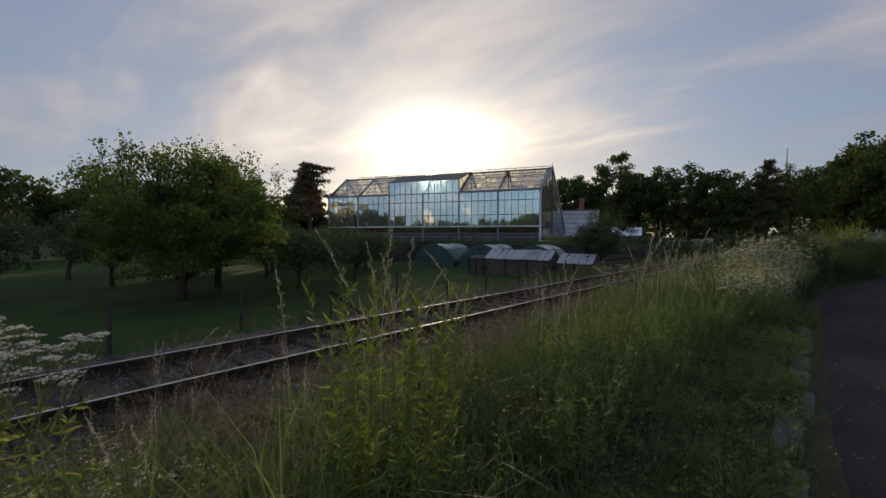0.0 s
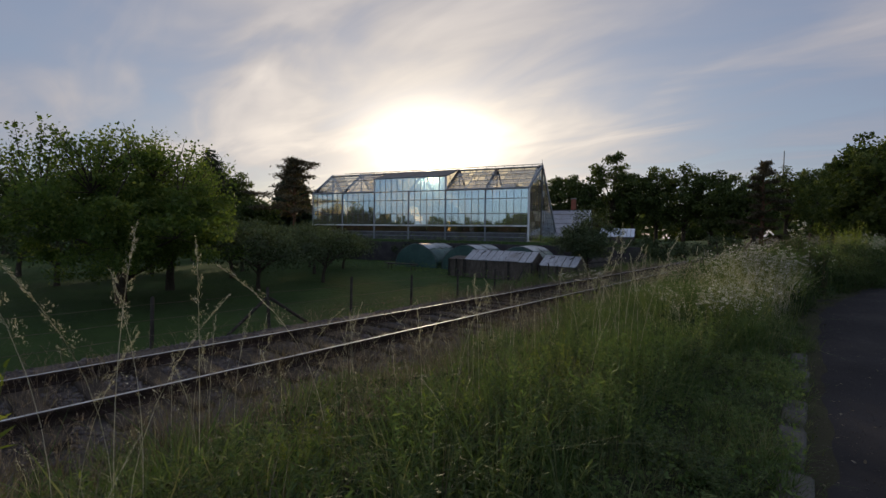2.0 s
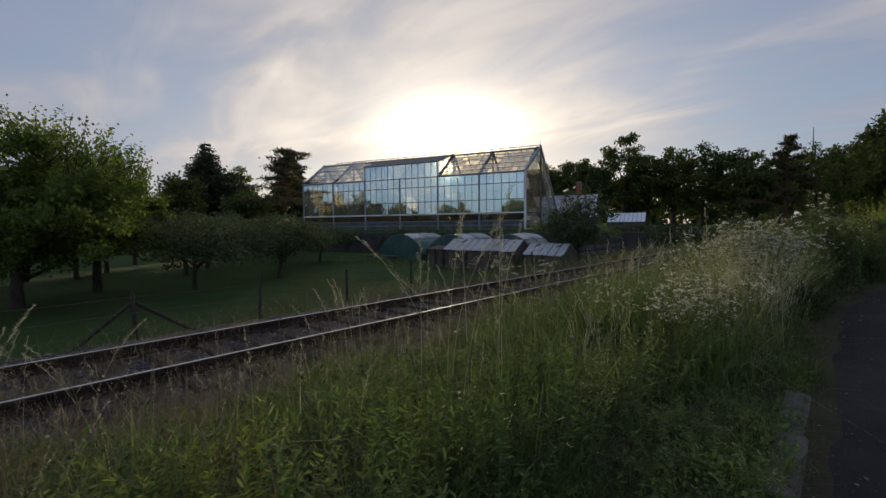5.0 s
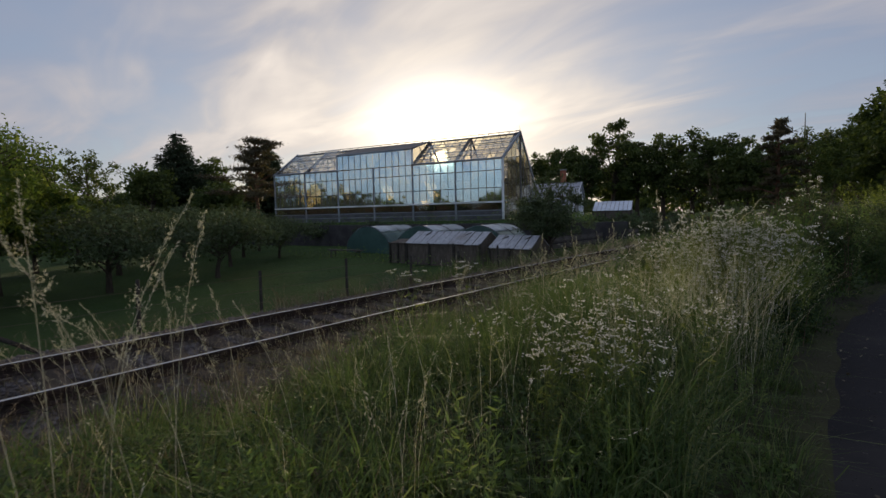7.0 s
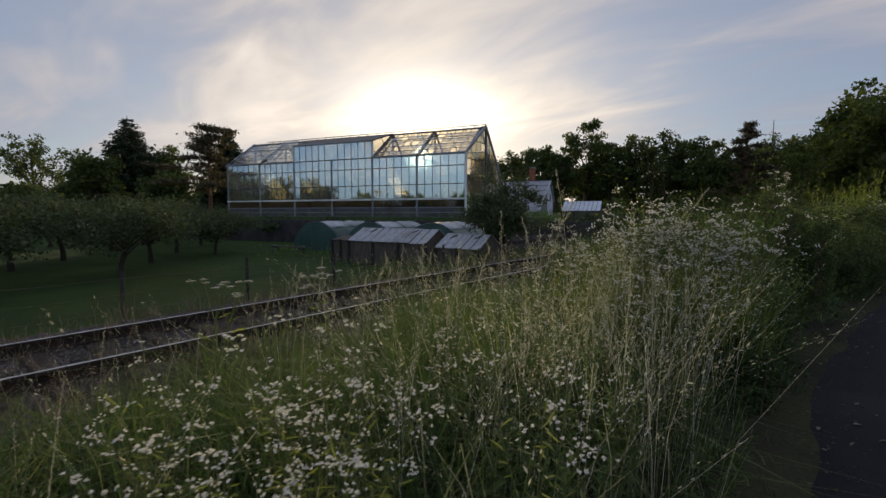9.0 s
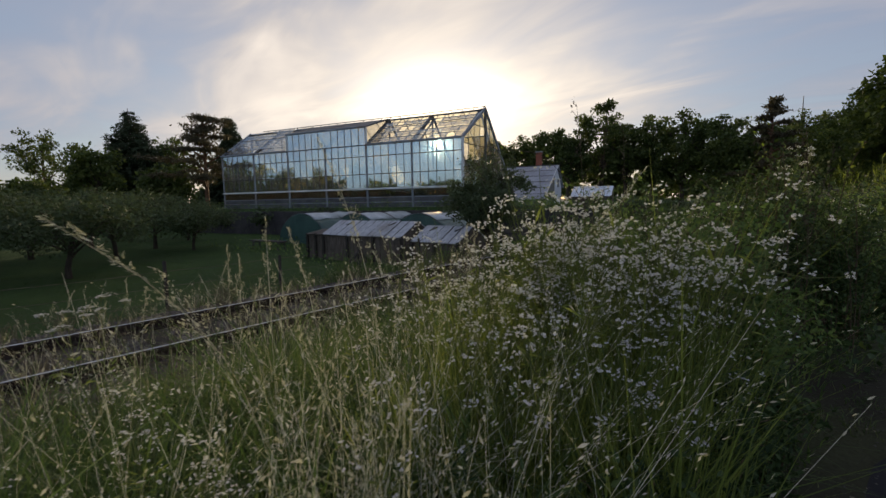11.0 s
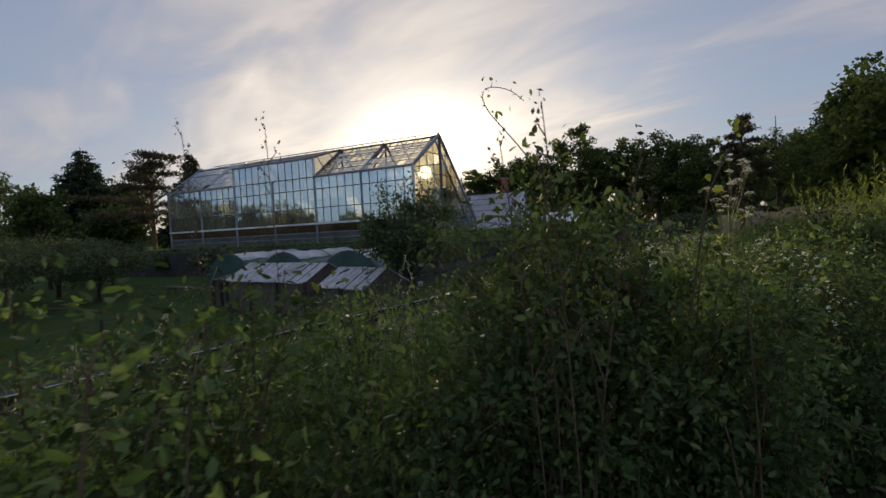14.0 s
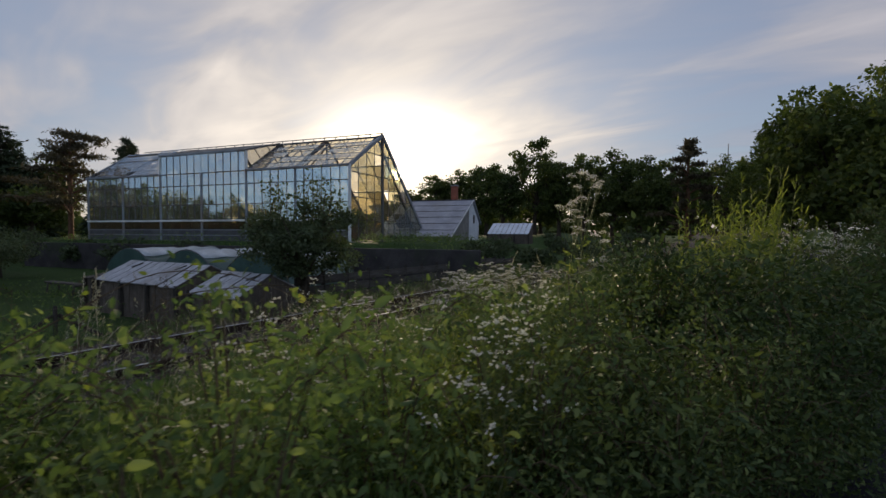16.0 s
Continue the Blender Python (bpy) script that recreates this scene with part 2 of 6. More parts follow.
M = {
    "soil": surface("verge_soil", (0.030, 0.027, 0.018), (0.045, 0.048, 0.022), 1.2, 0.95, grain=40, relief=0.6, depth=0.03),
    "lawn": surface("lawn_turf", (0.027, 0.056, 0.013), (0.043, 0.078, 0.019), 0.5, 0.9, grain=55, relief=0.9, depth=0.05, stain=(0.034, 0.056, 0.018)),
    "ballast_bed": surface("ballast_bed", (0.055, 0.048, 0.046), (0.11, 0.097, 0.09), 2.0, 0.95, grain=30, relief=1.0, depth=0.04),
    "ballast": surface("ballast_stone", (0.075, 0.066, 0.066), (0.165, 0.145, 0.14), 3.0, 0.9, grain=50),
    "asphalt": surface("asphalt", (0.016, 0.0157, 0.018), (0.026, 0.025, 0.028), 0.9, 0.92, grain=140, relief=0.5, depth=0.006, stain=(0.050, 0.046, 0.044)),
    "kerb": surface("kerb_concrete", (0.060, 0.058, 0.052), (0.115, 0.11, 0.098), 4.0, 0.92, grain=70, relief=0.7, stain=(0.05, 0.05, 0.034)),
    "rail": surface("rusty_rail_web", (0.024, 0.017, 0.014), (0.046, 0.031, 0.025), 4.0, 0.85, 0.1, grain=60),
    "rail_head": surface("worn_rail_head", (0.42, 0.44, 0.47), (0.56, 0.58, 0.61), 3.0, 0.62, 0.9, grain=90, relief=0.1),
    "sleeper": surface("tarred_sleeper", (0.035, 0.028, 0.022), (0.075, 0.06, 0.047), 3.0, 0.85, grain=40, stretch=(1, 6, 6), relief=0.6),
    "post": surface("fence_post_wood", (0.03, 0.026, 0.022), (0.06, 0.052, 0.044), 4.0, 0.9, grain=40, stretch=(6, 6, 1)),
    "wire": surface("rusty_wire", (0.10, 0.07, 0.05), (0.18, 0.14, 0.11), 5.0, 0.6, 0.7),
    "bark": surface("tree_bark", (0.045, 0.035, 0.027), (0.085, 0.068, 0.052), 5.0, 0.95, grain=40, stretch=(5, 5, 1), relief=0.8, depth=0.03),
    "pine_bark": surface("pine_bark", (0.10, 0.055, 0.035), (0.16, 0.085, 0.052), 4.0, 0.9, grain=30, stretch=(4, 4, 1), relief=0.8, depth=0.03),
    "steel": surface("grey_painted_steel", (0.15, 0.165, 0.185), (0.26, 0.28, 0.305), 1.2, 0.6, grain=60, stain=(0.20, 0.13, 0.09)),
    "dark_steel": surface("weathered_steel", (0.045, 0.047, 0.052), (0.085, 0.088, 0.092), 1.5, 0.65, grain=60, stain=(0.13, 0.08, 0.05)),
    "white_rail": surface("white_sill", (0.55, 0.57, 0.58), (0.72, 0.73, 0.73), 1.5, 0.55, grain=50, stain=(0.35, 0.33, 0.30)),
    "plinth": surface("stained_concrete", (0.16, 0.15, 0.14), (0.26, 0.25, 0.235), 0.8, 0.9, grain=30, stain=(0.10, 0.10, 0.085)),
    "board": surface("grey_weathered_board", (0.27, 0.28, 0.30), (0.42, 0.43, 0.46), 1.5, 0.85, grain=40, stretch=(6, 1, 6), stain=(0.20, 0.18, 0.16)),
    "dark_board": surface("dark_weathered_board", (0.06, 0.05, 0.045), (0.11, 0.10, 0.09), 1.5, 0.9, grain=40, stretch=(1, 1, 6)),
    "hut_wall": surface("whitewashed_gable", (0.58, 0.60, 0.64), (0.74, 0.75, 0.78), 0.8, 0.85, grain=30, stain=(0.30, 0.28, 0.27)),
    "roof_sheet": surface("pale_roofing_sheet", (0.19, 0.20, 0.23), (0.30, 0.31, 0.35), 0.9, 0.6, grain=30, stain=(0.20, 0.195, 0.20)),
    "frame_sheet": surface("bluish_frame_sheet", (0.44, 0.50, 0.58), (0.60, 0.66, 0.74), 0.9, 0.5, grain=30, stain=(0.34, 0.38, 0.42)),
    "brick": surface("chimney_brick", (0.22, 0.075, 0.05), (0.32, 0.12, 0.08), 3.0, 0.9, grain=25),
    "green_film": surface("green_tunnel_film", (0.025, 0.062, 0.055), (0.045, 0.095, 0.082), 1.0, 0.45, grain=20, stain=(0.09, 0.14, 0.12)),
    "pale_film": surface("milky_tunnel_film", (0.32, 0.35, 0.37), (0.48, 0.51, 0.53), 0.9, 0.5, grain=20, stain=(0.20, 0.22, 0.21)),
    "house_wall": surface("rendered_house_wall", (0.40, 0.37, 0.33), (0.52, 0.49, 0.44), 0.6, 0.9),
    "roof_tile": surface("house_roof", (0.12, 0.08, 0.07), (0.20, 0.13, 0.11), 0.8, 0.85),
    "glass": glassy("greenhouse_glass", (0.88, 0.83, 0.66), (0.38, 0.43, 0.50), 0.08, 0.56),
    "back_glass": glassy("grimy_back_glass", (0.50, 0.46, 0.35), (0.10, 0.11, 0.11), 0.22, 0.05),
    "gable_glass": glassy("clear_gable_glass", (0.86, 0.82, 0.66), (0.30, 0.31, 0.32), 0.10, 0.10),
    "inner_brick": surface("inner_brick_wall", (0.12, 0.055, 0.042), (0.19, 0.09, 0.07), 2.0, 0.9, grain=25),
    "plank": surface("brown_plank", (0.075, 0.060, 0.050), (0.14, 0.115, 0.095), 2.0, 0.9, grain=40, stretch=(6, 6, 1), stain=(0.05, 0.045, 0.04)),
    "dark_wall": surface("dark_garden_wall", (0.036, 0.033, 0.034), (0.066, 0.060, 0.060), 1.2, 0.92, grain=25, stain=(0.04, 0.05, 0.03)),
    "orchard": leafy("orchard_leaf_shade", (0.044, 0.062, 0.032), (0.080, 0.104, 0.052), None, 0.20, 0.75),
    "panel": surface("grey_corrugated_panel", (0.05, 0.05, 0.055), (0.095, 0.095, 0.10), 1.5, 0.75, grain=30, stain=(0.12, 0.12, 0.11)),
    "roof_glass": glassy("greenhouse_roof_glass", (0.88, 0.84, 0.74), (0.42, 0.44, 0.53), 0.24, 0.12),
    "plate": surface("small_white_plate", (0.70, 0.70, 0.70), (0.80, 0.80, 0.80), 5.0, 0.5),
    "grass": leafy("meadow_grass", (0.042, 0.074, 0.028), (0.098, 0.145, 0.056), (0.24, 0.23, 0.14), 0.48, patch=1.3),
    "grass_dry": leafy("dry_grass", (0.075, 0.062, 0.047), (0.155, 0.128, 0.100), (0.29, 0.26, 0.21), 0.30, patch=2.0),
    "turf": leafy("mown_grass", (0.028, 0.047, 0.018), (0.064, 0.088, 0.034), (0.15, 0.15, 0.075), 0.34, patch=3.0),
    "seed": leafy("grass_seed_head", (0.35, 0.33, 0.29), (0.50, 0.47, 0.42), (0.62, 0.59, 0.53), 0.38),
    "bent": leafy("purplish_bent_grass", (0.13, 0.10, 0.095), (0.25, 0.20, 0.185), (0.36, 0.31, 0.285), 0.35, patch=1.5),
    "stem": leafy("green_stem", (0.10, 0.12, 0.04), (0.17, 0.19, 0.075), None, 0.3),
    "herb": leafy("herb_leaf", (0.055, 0.096, 0.036), (0.128, 0.185, 0.068), (0.21, 0.25, 0.10), 0.48),
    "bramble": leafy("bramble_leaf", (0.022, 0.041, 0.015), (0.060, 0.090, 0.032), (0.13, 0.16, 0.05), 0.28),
    "goldenrod": leafy("lance_leaf", (0.085, 0.12, 0.028), (0.17, 0.21, 0.05), (0.26, 0.27, 0.07), 0.55),
    "aster_leaf": leafy("aster_leaf", (0.09, 0.125, 0.04), (0.18, 0.215, 0.07), (0.29, 0.30, 0.12), 0.58),
    "petal": leafy("white_petal", (0.48, 0.46, 0.60), (0.68, 0.66, 0.76), None, 0.45, 0.7),
    "roadside": leafy("roadside_leaf", (0.040, 0.062, 0.020), (0.085, 0.115, 0.034), (0.15, 0.17, 0.05), 0.42, patch=0.3),
    "crown": leafy("orchard_leaf", (0.050, 0.086, 0.024), (0.110, 0.155, 0.042), (0.20, 0.23, 0.065), 0.50),
    "crown_far": leafy("woodland_leaf", (0.036, 0.054, 0.019), (0.080, 0.105, 0.033), (0.13, 0.15, 0.045), 0.36, patch=0.15),
    "needle": leafy("conifer_needle", (0.022, 0.034, 0.018), (0.045, 0.062, 0.032), None, 0.12, patch=0.3),
    "pine_needle": leafy("pine_needle", (0.045, 0.040, 0.026), (0.085, 0.070, 0.043), None, 0.25, patch=0.4),
    "twig": surface("brown_twig", (0.07, 0.05, 0.03), (0.12, 0.085, 0.055), 8.0, 0.9),
}

# ---------------------------------------------------------------- mesh helpers
rng = np.random.default_rng(7)


def fast(name, verts, faces, smooth=False):
    """A mesh from arrays: verts (n, 3), faces (m, k)."""
    verts, faces = np.asarray(verts, np.float32), np.asarray(faces, np.int32)
    me = bpy.data.meshes.new(name)
    me.vertices.add(len(verts))
    me.vertices.foreach_set("co", verts.ravel())
    me.loops.add(faces.size)
    me.loops.foreach_set("vertex_index", faces.ravel())
    me.polygons.add(len(faces))
    me.polygons.foreach_set("loop_start", np.arange(0, faces.size, faces.shape[1], dtype=np.int32))
    if smooth:
        me.polygons.foreach_set("use_smooth", np.ones(len(faces), bool))
    me.update(calc_edges=True)
    return me


def part(name, shape, material, parent=None, label="", kind=""):
    """Links a bmesh or mesh as one object under a thing or a part."""
    if isinstance(shape, bmesh.types.BMesh):
        me = bpy.data.meshes.new(name)
        shape.to_mesh(me)
        shape.free()
    else:
        me = shape
    if material is not None and not me.materials:
        me.materials.append(material)
    ob = new(name, me)
    ob.parent = parent
    return tagged(ob, label, kind=kind)


def thing(name, m, label, category, group="", kind=""):
    ob = new(name)
    ob.empty_display_size = 0.1
    ob.matrix_world = m
    return tagged(ob, label, category, group, kind)


def box(x0, x1, y0, y1, z0, z1, bevel=0.0, bm=None):
    bm = bm or bmesh.new()
    made = bmesh.ops.create_cube(bm, size=1.0, matrix=Matrix.Translation(((x0 + x1) / 2, (y0 + y1) / 2, (z0 + z1) / 2)) @ Matrix.Diagonal((x1 - x0, y1 - y0, z1 - z0, 1)))
    if bevel:
        edges = list({e for v in made["verts"] for e in v.link_edges})
        bmesh.ops.bevel(bm, geom=edges, offset=bevel, segments=1, affect="EDGES")
    return bm


def beam(a, b, w, h, bm=None, bevel=0.0):
    """A bar from a to b, w wide and h high."""
    a, b = Vector(a), Vector(b)
    d = b - a
    side = d.cross(Vector((0, 0, 1)))
    side = side.normalized() if side.length > 1e-4 else Vector((1, 0, 0))
    top = side.cross(d).normalized()
    m = Matrix((side * w, d, top * h)).transposed().to_4x4()
    m.translation = (a + b) / 2
    bm = bm or bmesh.new()
    made = bmesh.ops.create_cube(bm, size=1.0, matrix=m)
    if bevel:
        bmesh.ops.bevel(bm, geom=list({e for v in made["verts"] for e in v.link_edges}), offset=bevel, segments=1, affect="EDGES")
    return bm


def prism(outline, x0, x1):
    """A solid from an outline in y, z, drawn out along x."""
    n = len(outline)
    bm = bmesh.new()
    a = [bm.verts.new((x0, y, z)) for y, z in outline]
    b = [bm.verts.new((x1, y, z)) for y, z in outline]
    bm.faces.new(a), bm.faces.new(b[::-1])
    for i in range(n):
        bm.faces.new((a[i], b[i], b[(i + 1) % n], a[(i + 1) % n]))
    bmesh.ops.recalc_face_normals(bm, faces=bm.faces)
    return bm


def tubes(lines, sides=6):
    """Tapered tubes along lines of (point, radius): verts and quads."""
    V, F, base = [], [], 0
    ang = np.linspace(0, 2 * np.pi, sides, endpoint=False)
    for line in lines:
        P = np.array([p for p, _ in line], float)
        R = np.array([r for _, r in line], float)
        D = np.gradient(P, axis=0)
        D /= np.linalg.norm(D, axis=1, keepdims=True) + 1e-9
        ref = np.where(np.abs(D[:, 2:3]) > 0.9, np.array([[1.0, 0, 0]]), np.array([[0, 0, 1.0]]))
        A = np.cross(D, ref)
        A /= np.linalg.norm(A, axis=1, keepdims=True) + 1e-9
        B = np.cross(D, A)
        ring = P[:, None] + R[:, None, None] * (np.cos(ang)[None, :, None] * A[:, None] + np.sin(ang)[None, :, None] * B[:, None])
        V.append(ring.reshape(-1, 3))
        k = len(P)
        i, j = np.meshgrid(np.arange(k - 1), np.arange(sides), indexing="ij")
        a, b = base + i * sides + j, base + i * sides + (j + 1) % sides
        F.append(np.stack([a, b, b + sides, a + sides], -1).reshape(-1, 4))
        base += k * sides
    return np.concatenate(V), np.concatenate(F)


def leaves(points, size, r, up=0.3, long=1.6, spread=0.35, aim=None, slim=1.0, ovate=False):
    """Leaves as small folded rhombs at the points: verts and quads. aim: the way each leaf points."""
    n = len(points)
    d = r.normal(size=(n, 3)) if aim is None else aim + r.normal(size=(n, 3)) * 0.35
    d /= np.linalg.norm(d, axis=1, keepdims=True) + 1e-9
    face = r.normal(size=(n, 3)) * (1 - up) + np.array([0, 0, up])
    s = np.cross(d, face)
    s /= np.linalg.norm(s, axis=1, keepdims=True) + 1e-9
    k = (size * (1 + spread * r.normal(size=n)).clip(0.35, 2))[:, None]
    nn = np.cross(s, d)
    s = s * slim
    if ovate:                     # a leaf of two folded halves
        lo, hi, tip = d * k * 0.30 * long * 0.8, d * k * 0.68 * long * 0.8, d * k * long * 0.8
        lift, droop = nn * k * 0.10, nn * k * -0.10
        V = np.stack([points, points + lo - s * k * 0.40 + lift, points + hi - s * k * 0.30 + lift * 0.6, points + tip + droop, points + hi + s * k * 0.30 + lift * 0.6, points + lo + s * k * 0.40 + lift], 1).reshape(-1, 3)
        o = np.arange(n)[:, None] * 6
        return V, np.concatenate([o + [0, 1, 2, 3], o + [0, 3, 4, 5]], 0)
    V = np.stack([points, points + d * k * 0.45 * long / 1.6 * 1.3 - s * k * 0.42 + nn * k * 0.08, points + d * k * long * 0.8, points + d * k * 0.45 * long / 1.6 * 1.3 + s * k * 0.42 + nn * k * 0.08], 1).reshape(-1, 3)
    return V, np.arange(4 * n).reshape(-1, 4)


def blades(base, height, width, lean, r, tall_bend=0.35, away=None):
    """Grass blades: each a bent, tapered strip of two quads and a tip, as 3 quads (the tip is narrow)."""
    n = len(base)
    a, f = r.uniform(0, 2 * np.pi, n), r.uniform(0, 2 * np.pi, n)
    if away is not None:
        a = np.where(np.isnan(away), a, away)
    out = np.stack([np.cos(a), np.sin(a), np.zeros(n)], 1) * (lean * height)[:, None]
    side = np.stack([np.cos(f), np.sin(f), np.zeros(n)], 1) * (width / 2)[:, None]
    up = np.zeros((n, 3))
    up[:, 2] = height
    mid, tip = base + up * 0.55 + out * 0.35, base + up * (1 - tall_bend * lean[:, None] * 0.6) + out * 1.15
    V = np.stack([base - side, base + side, mid - side * 0.75, mid + side * 0.75, tip - side * 0.08, tip + side * 0.08], 1).reshape(-1, 3)
    o = np.arange(n)[:, None] * 6
    F = np.concatenate([o + [0, 1, 3, 2], o + [2, 3, 5, 4]], 0)
    return V, F


def merged(*pairs):
    V, F, base = [], [], 0
    for v, f in pairs:
        V.append(v)
        F.append(np.asarray(f) + base)
        base += len(v)
    return np.concatenate(V), np.concatenate(F)


# ---------------------------------------------------------------- the lie of the land
G_ANGLE = 15.33
G_ORIGIN = (-19.66, 36.13)
GC, GS = math.cos(radians(G_ANGLE)), math.sin(radians(G_ANGLE))


def step(a, b, v):
    t = np.clip((v - a) / (b - a), 0, 1)
    return t * t * (3 - 2 * t)


def height(x, y):
    """The ground's height; works on numbers and arrays."""
    x, y = np.asarray(x, float), np.asarray(y, float)
    p = -0.06 - 0.20 * np.exp(-(((y - 9.0) / 4.2) ** 2))
    h = p + (-0.585 - p) * step(-2.0, -5.4, x)
    h = h + (-1.02 + 0.585) * step(-9.3, -10.9, x)
    gx, gy = (x - G_ORIGIN[0]) * GC + (y - G_ORIGIN[1]) * GS, -(x - G_ORIGIN[0]) * GS + (y - G_ORIGIN[1]) * GC
    rise = step(-3.2, -1.0, gy) * step(9.5, 5.0, gx)
    h = h + rise * 1.92 * step(-10.0, -13.0, x)
    h = h + step(60, 130, y) * 2.5 * step(-60, -5, x)
    return h + step(1.5, 5.0, x) * 0.25


def edge_at(y):
    """Where the verge meets the footpath."""
    y = np.asarray(y, float)
    return -0.95 + 1.15 * step(13.0, 21.5, y) + 0.045 * np.maximum(y - 21.5, 0)


def on(x, y, dz=0.0):
    return (x, y, float(height(x, y)) + dz)


def sheet(xs, ys, dz=0.0):
    X, Y = np.meshgrid(xs, ys, indexing="ij")
    V = np.stack([X, Y, height(X, Y) + dz], -1).reshape(-1, 3)
    i, j = np.meshgrid(np.arange(len(xs) - 1), np.arange(len(ys) - 1), indexing="ij")
    a = i * len(ys) + j
    return V, np.stack([a, a + len(ys), a + len(ys) + 1, a + 1], -1).reshape(-1, 4)


xs = np.unique(np.concatenate([np.linspace(-2500, -80, 14), np.linspace(-80, -12, 69), np.linspace(-12, 6, 91), np.linspace(6, 60, 28), np.linspace(60, 2500, 14)]))
ys = np.unique(np.concatenate([np.linspace(-2500, -30, 14), np.linspace(-30, 60, 121), np.linspace(60, 160, 41), np.linspace(160, 2500, 14)]))
V, F = sheet(xs, ys)
me = fast("ground", V, F, True)
for key in ("soil", "lawn", "ballast_bed"):
    me.materials.append(M[key])
cx = V[F].mean(1)
zone = np.where(cx[:, 0] < -9.6, 1, np.where((cx[:, 0] < -5.55), 2, 0))
zone = np.where((np.abs(cx[:, 0]) > 60) | (cx[:, 0] > 4), 1, zone)
me.polygons.foreach_set("material_index", zone.astype(np.int32))
tagged(new("ground", me), "grassy ground with a lawn, a verge and a gravel trackbed", "ground", kind="structure")

# asphalt footpath
px = np.concatenate([[-0.86], np.linspace(-0.6, 2.0, 8), [2.3]])
py = np.linspace(-25, 70, 191)
X, Y = np.meshgrid(px, py, indexing="ij")
edge = 0.05 * np.sin(Y * 2.1) + 0.05 * np.sin(Y * 5.3 + 1)
X = X + np.where(X < -0.8, edge, np.where(X > 2.2, edge * 0.8, 0)) + edge_at(Y) + 0.95
Z = height(X, Y) + 0.03
Z[0] -= 0.06
Z[-1] -= 0.06
V = np.stack([X, Y, Z], -1).reshape(-1, 3)
i, j = np.meshgrid(np.arange(len(px) - 1), np.arange(len(py) - 1), indexing="ij")
a = i * len(py) + j
F = np.stack([a, a + len(py), a + len(py) + 1, a + 1], -1).reshape(-1, 4)
tagged(part("footpath", fast("footpath", V, F, True), M["asphalt"]), "worn dark asphalt footpath with ragged edges", "path", kind="structure")

# ---------------------------------------------------------------- railway
RAIL_TOP, RAIL_X, RAIL_Y0, RAIL_Y1 = -0.36, (-6.6, -8.105), -12.0, 95.0
for x in RAIL_X:
    rail = thing("rail", pose(x, 0, RAIL_TOP), "rusty steel railway rail with a shiny worn head", "rail", "rails of the track")
    foot = [(-0.0625, -0.149), (0.0625, -0.149), (0.0625, -0.138), (0.014, -0.118), (0.009, -0.10), (0.009, -0.055), (-0.009, -0.055), (-0.009, -0.10), (-0.014, -0.118), (-0.0625, -0.138)]
    bm = prism(foot, RAIL_Y0, RAIL_Y1)
    bmesh.ops.transform(bm, matrix=Matrix.Rotation(radians(90), 4, "Z"), verts=bm.verts)
    part("web_and_foot", bm, M["rail"], rail, "rusty web and foot")
    head = [(-0.009, -0.055), (0.009, -0.055), (0.034, -0.042), (0.035, -0.010), (0.026, 0.0), (-0.026, 0.0), (-0.035, -0.010), (-0.034, -0.042)]
    bm = prism(head, RAIL_Y0, RAIL_Y1)
    bmesh.ops.transform(bm, matrix=Matrix.Rotation(radians(90), 4, "Z"), verts=bm.verts)
    part("rail_head", bm, M["rail"], rail, "rust-brown head sides")
    part("running_surface", box(-0.019, 0.019, RAIL_Y0, RAIL_Y1, -0.004, 0.0025), M["rail_head"], rail, "polished steel running surface")

bm = box(-1.30, 1.30, -0.13, 0.13, -0.13, 0.03, 0.02)
sleeper = bpy.data.meshes.new("sleeper")
bm.to_mesh(sleeper)
bm.free()
sleeper.materials.append(M["sleeper"])
for k in range(120):
    y = -6 + 0.63 * k
    ob = new("sleeper", sleeper)
    ob.matrix_world = pose(-7.35 + rng.normal() * 0.02, y + rng.normal() * 0.015, -0.545 + rng.normal() * 0.006, 0, 0, rng.normal() * 0.6)
    tagged(ob, "dark tarred timber sleeper bedded in gravel", "sleeper", "sleepers of the track")

# loose ballast
n = 19000
y = np.where(rng.random(n) < 0.7, rng.uniform(-1, 22, n), rng.uniform(22, 60, n))
x = rng.normal(-7.35, 1.05, n).clip(-9.4, -5.5)
for rx in RAIL_X:
    x = np.where(np.abs(x - rx) < 0.11, rx + np.where(x > rx, 0.13, -0.13) + rng.normal(size=n) * 0.015, x)
size = rng.uniform(0.018, 0.045, n)
octa = np.array([(1, 0, 0), (-1, 0, 0), (0, 1, 0), (0, -1, 0), (0, 0, 1), (0, 0, -1)], float)
P = np.stack([x, y, height(x, y) + 0.012], 1)
ang = rng.uniform(0, 2 * np.pi, n)
c, s = np.cos(ang), np.sin(ang)
W = octa[None] * rng.uniform(0.6, 1.3, (n, 6, 1)) * size[:, None, None]
W = np.stack([W[..., 0] * c[:, None] - W[..., 1] * s[:, None], W[..., 0] * s[:, None] + W[..., 1] * c[:, None], W[..., 2] * 0.7], -1) + P[:, None]
tri = np.array([(0, 2, 4), (2, 1, 4), (1, 3, 4), (3, 0, 4), (2, 0, 5), (1, 2, 5), (3, 1, 5), (0, 3, 5)])
F = (np.arange(n)[:, None, None] * 6 + tri[None]).reshape(-1, 3)
tagged(part("ballast", fast("ballast", W.reshape(-1, 3), F), M["ballast"]), "loose grey-brown track gravel between the rails", "gravel", kind="stuff")

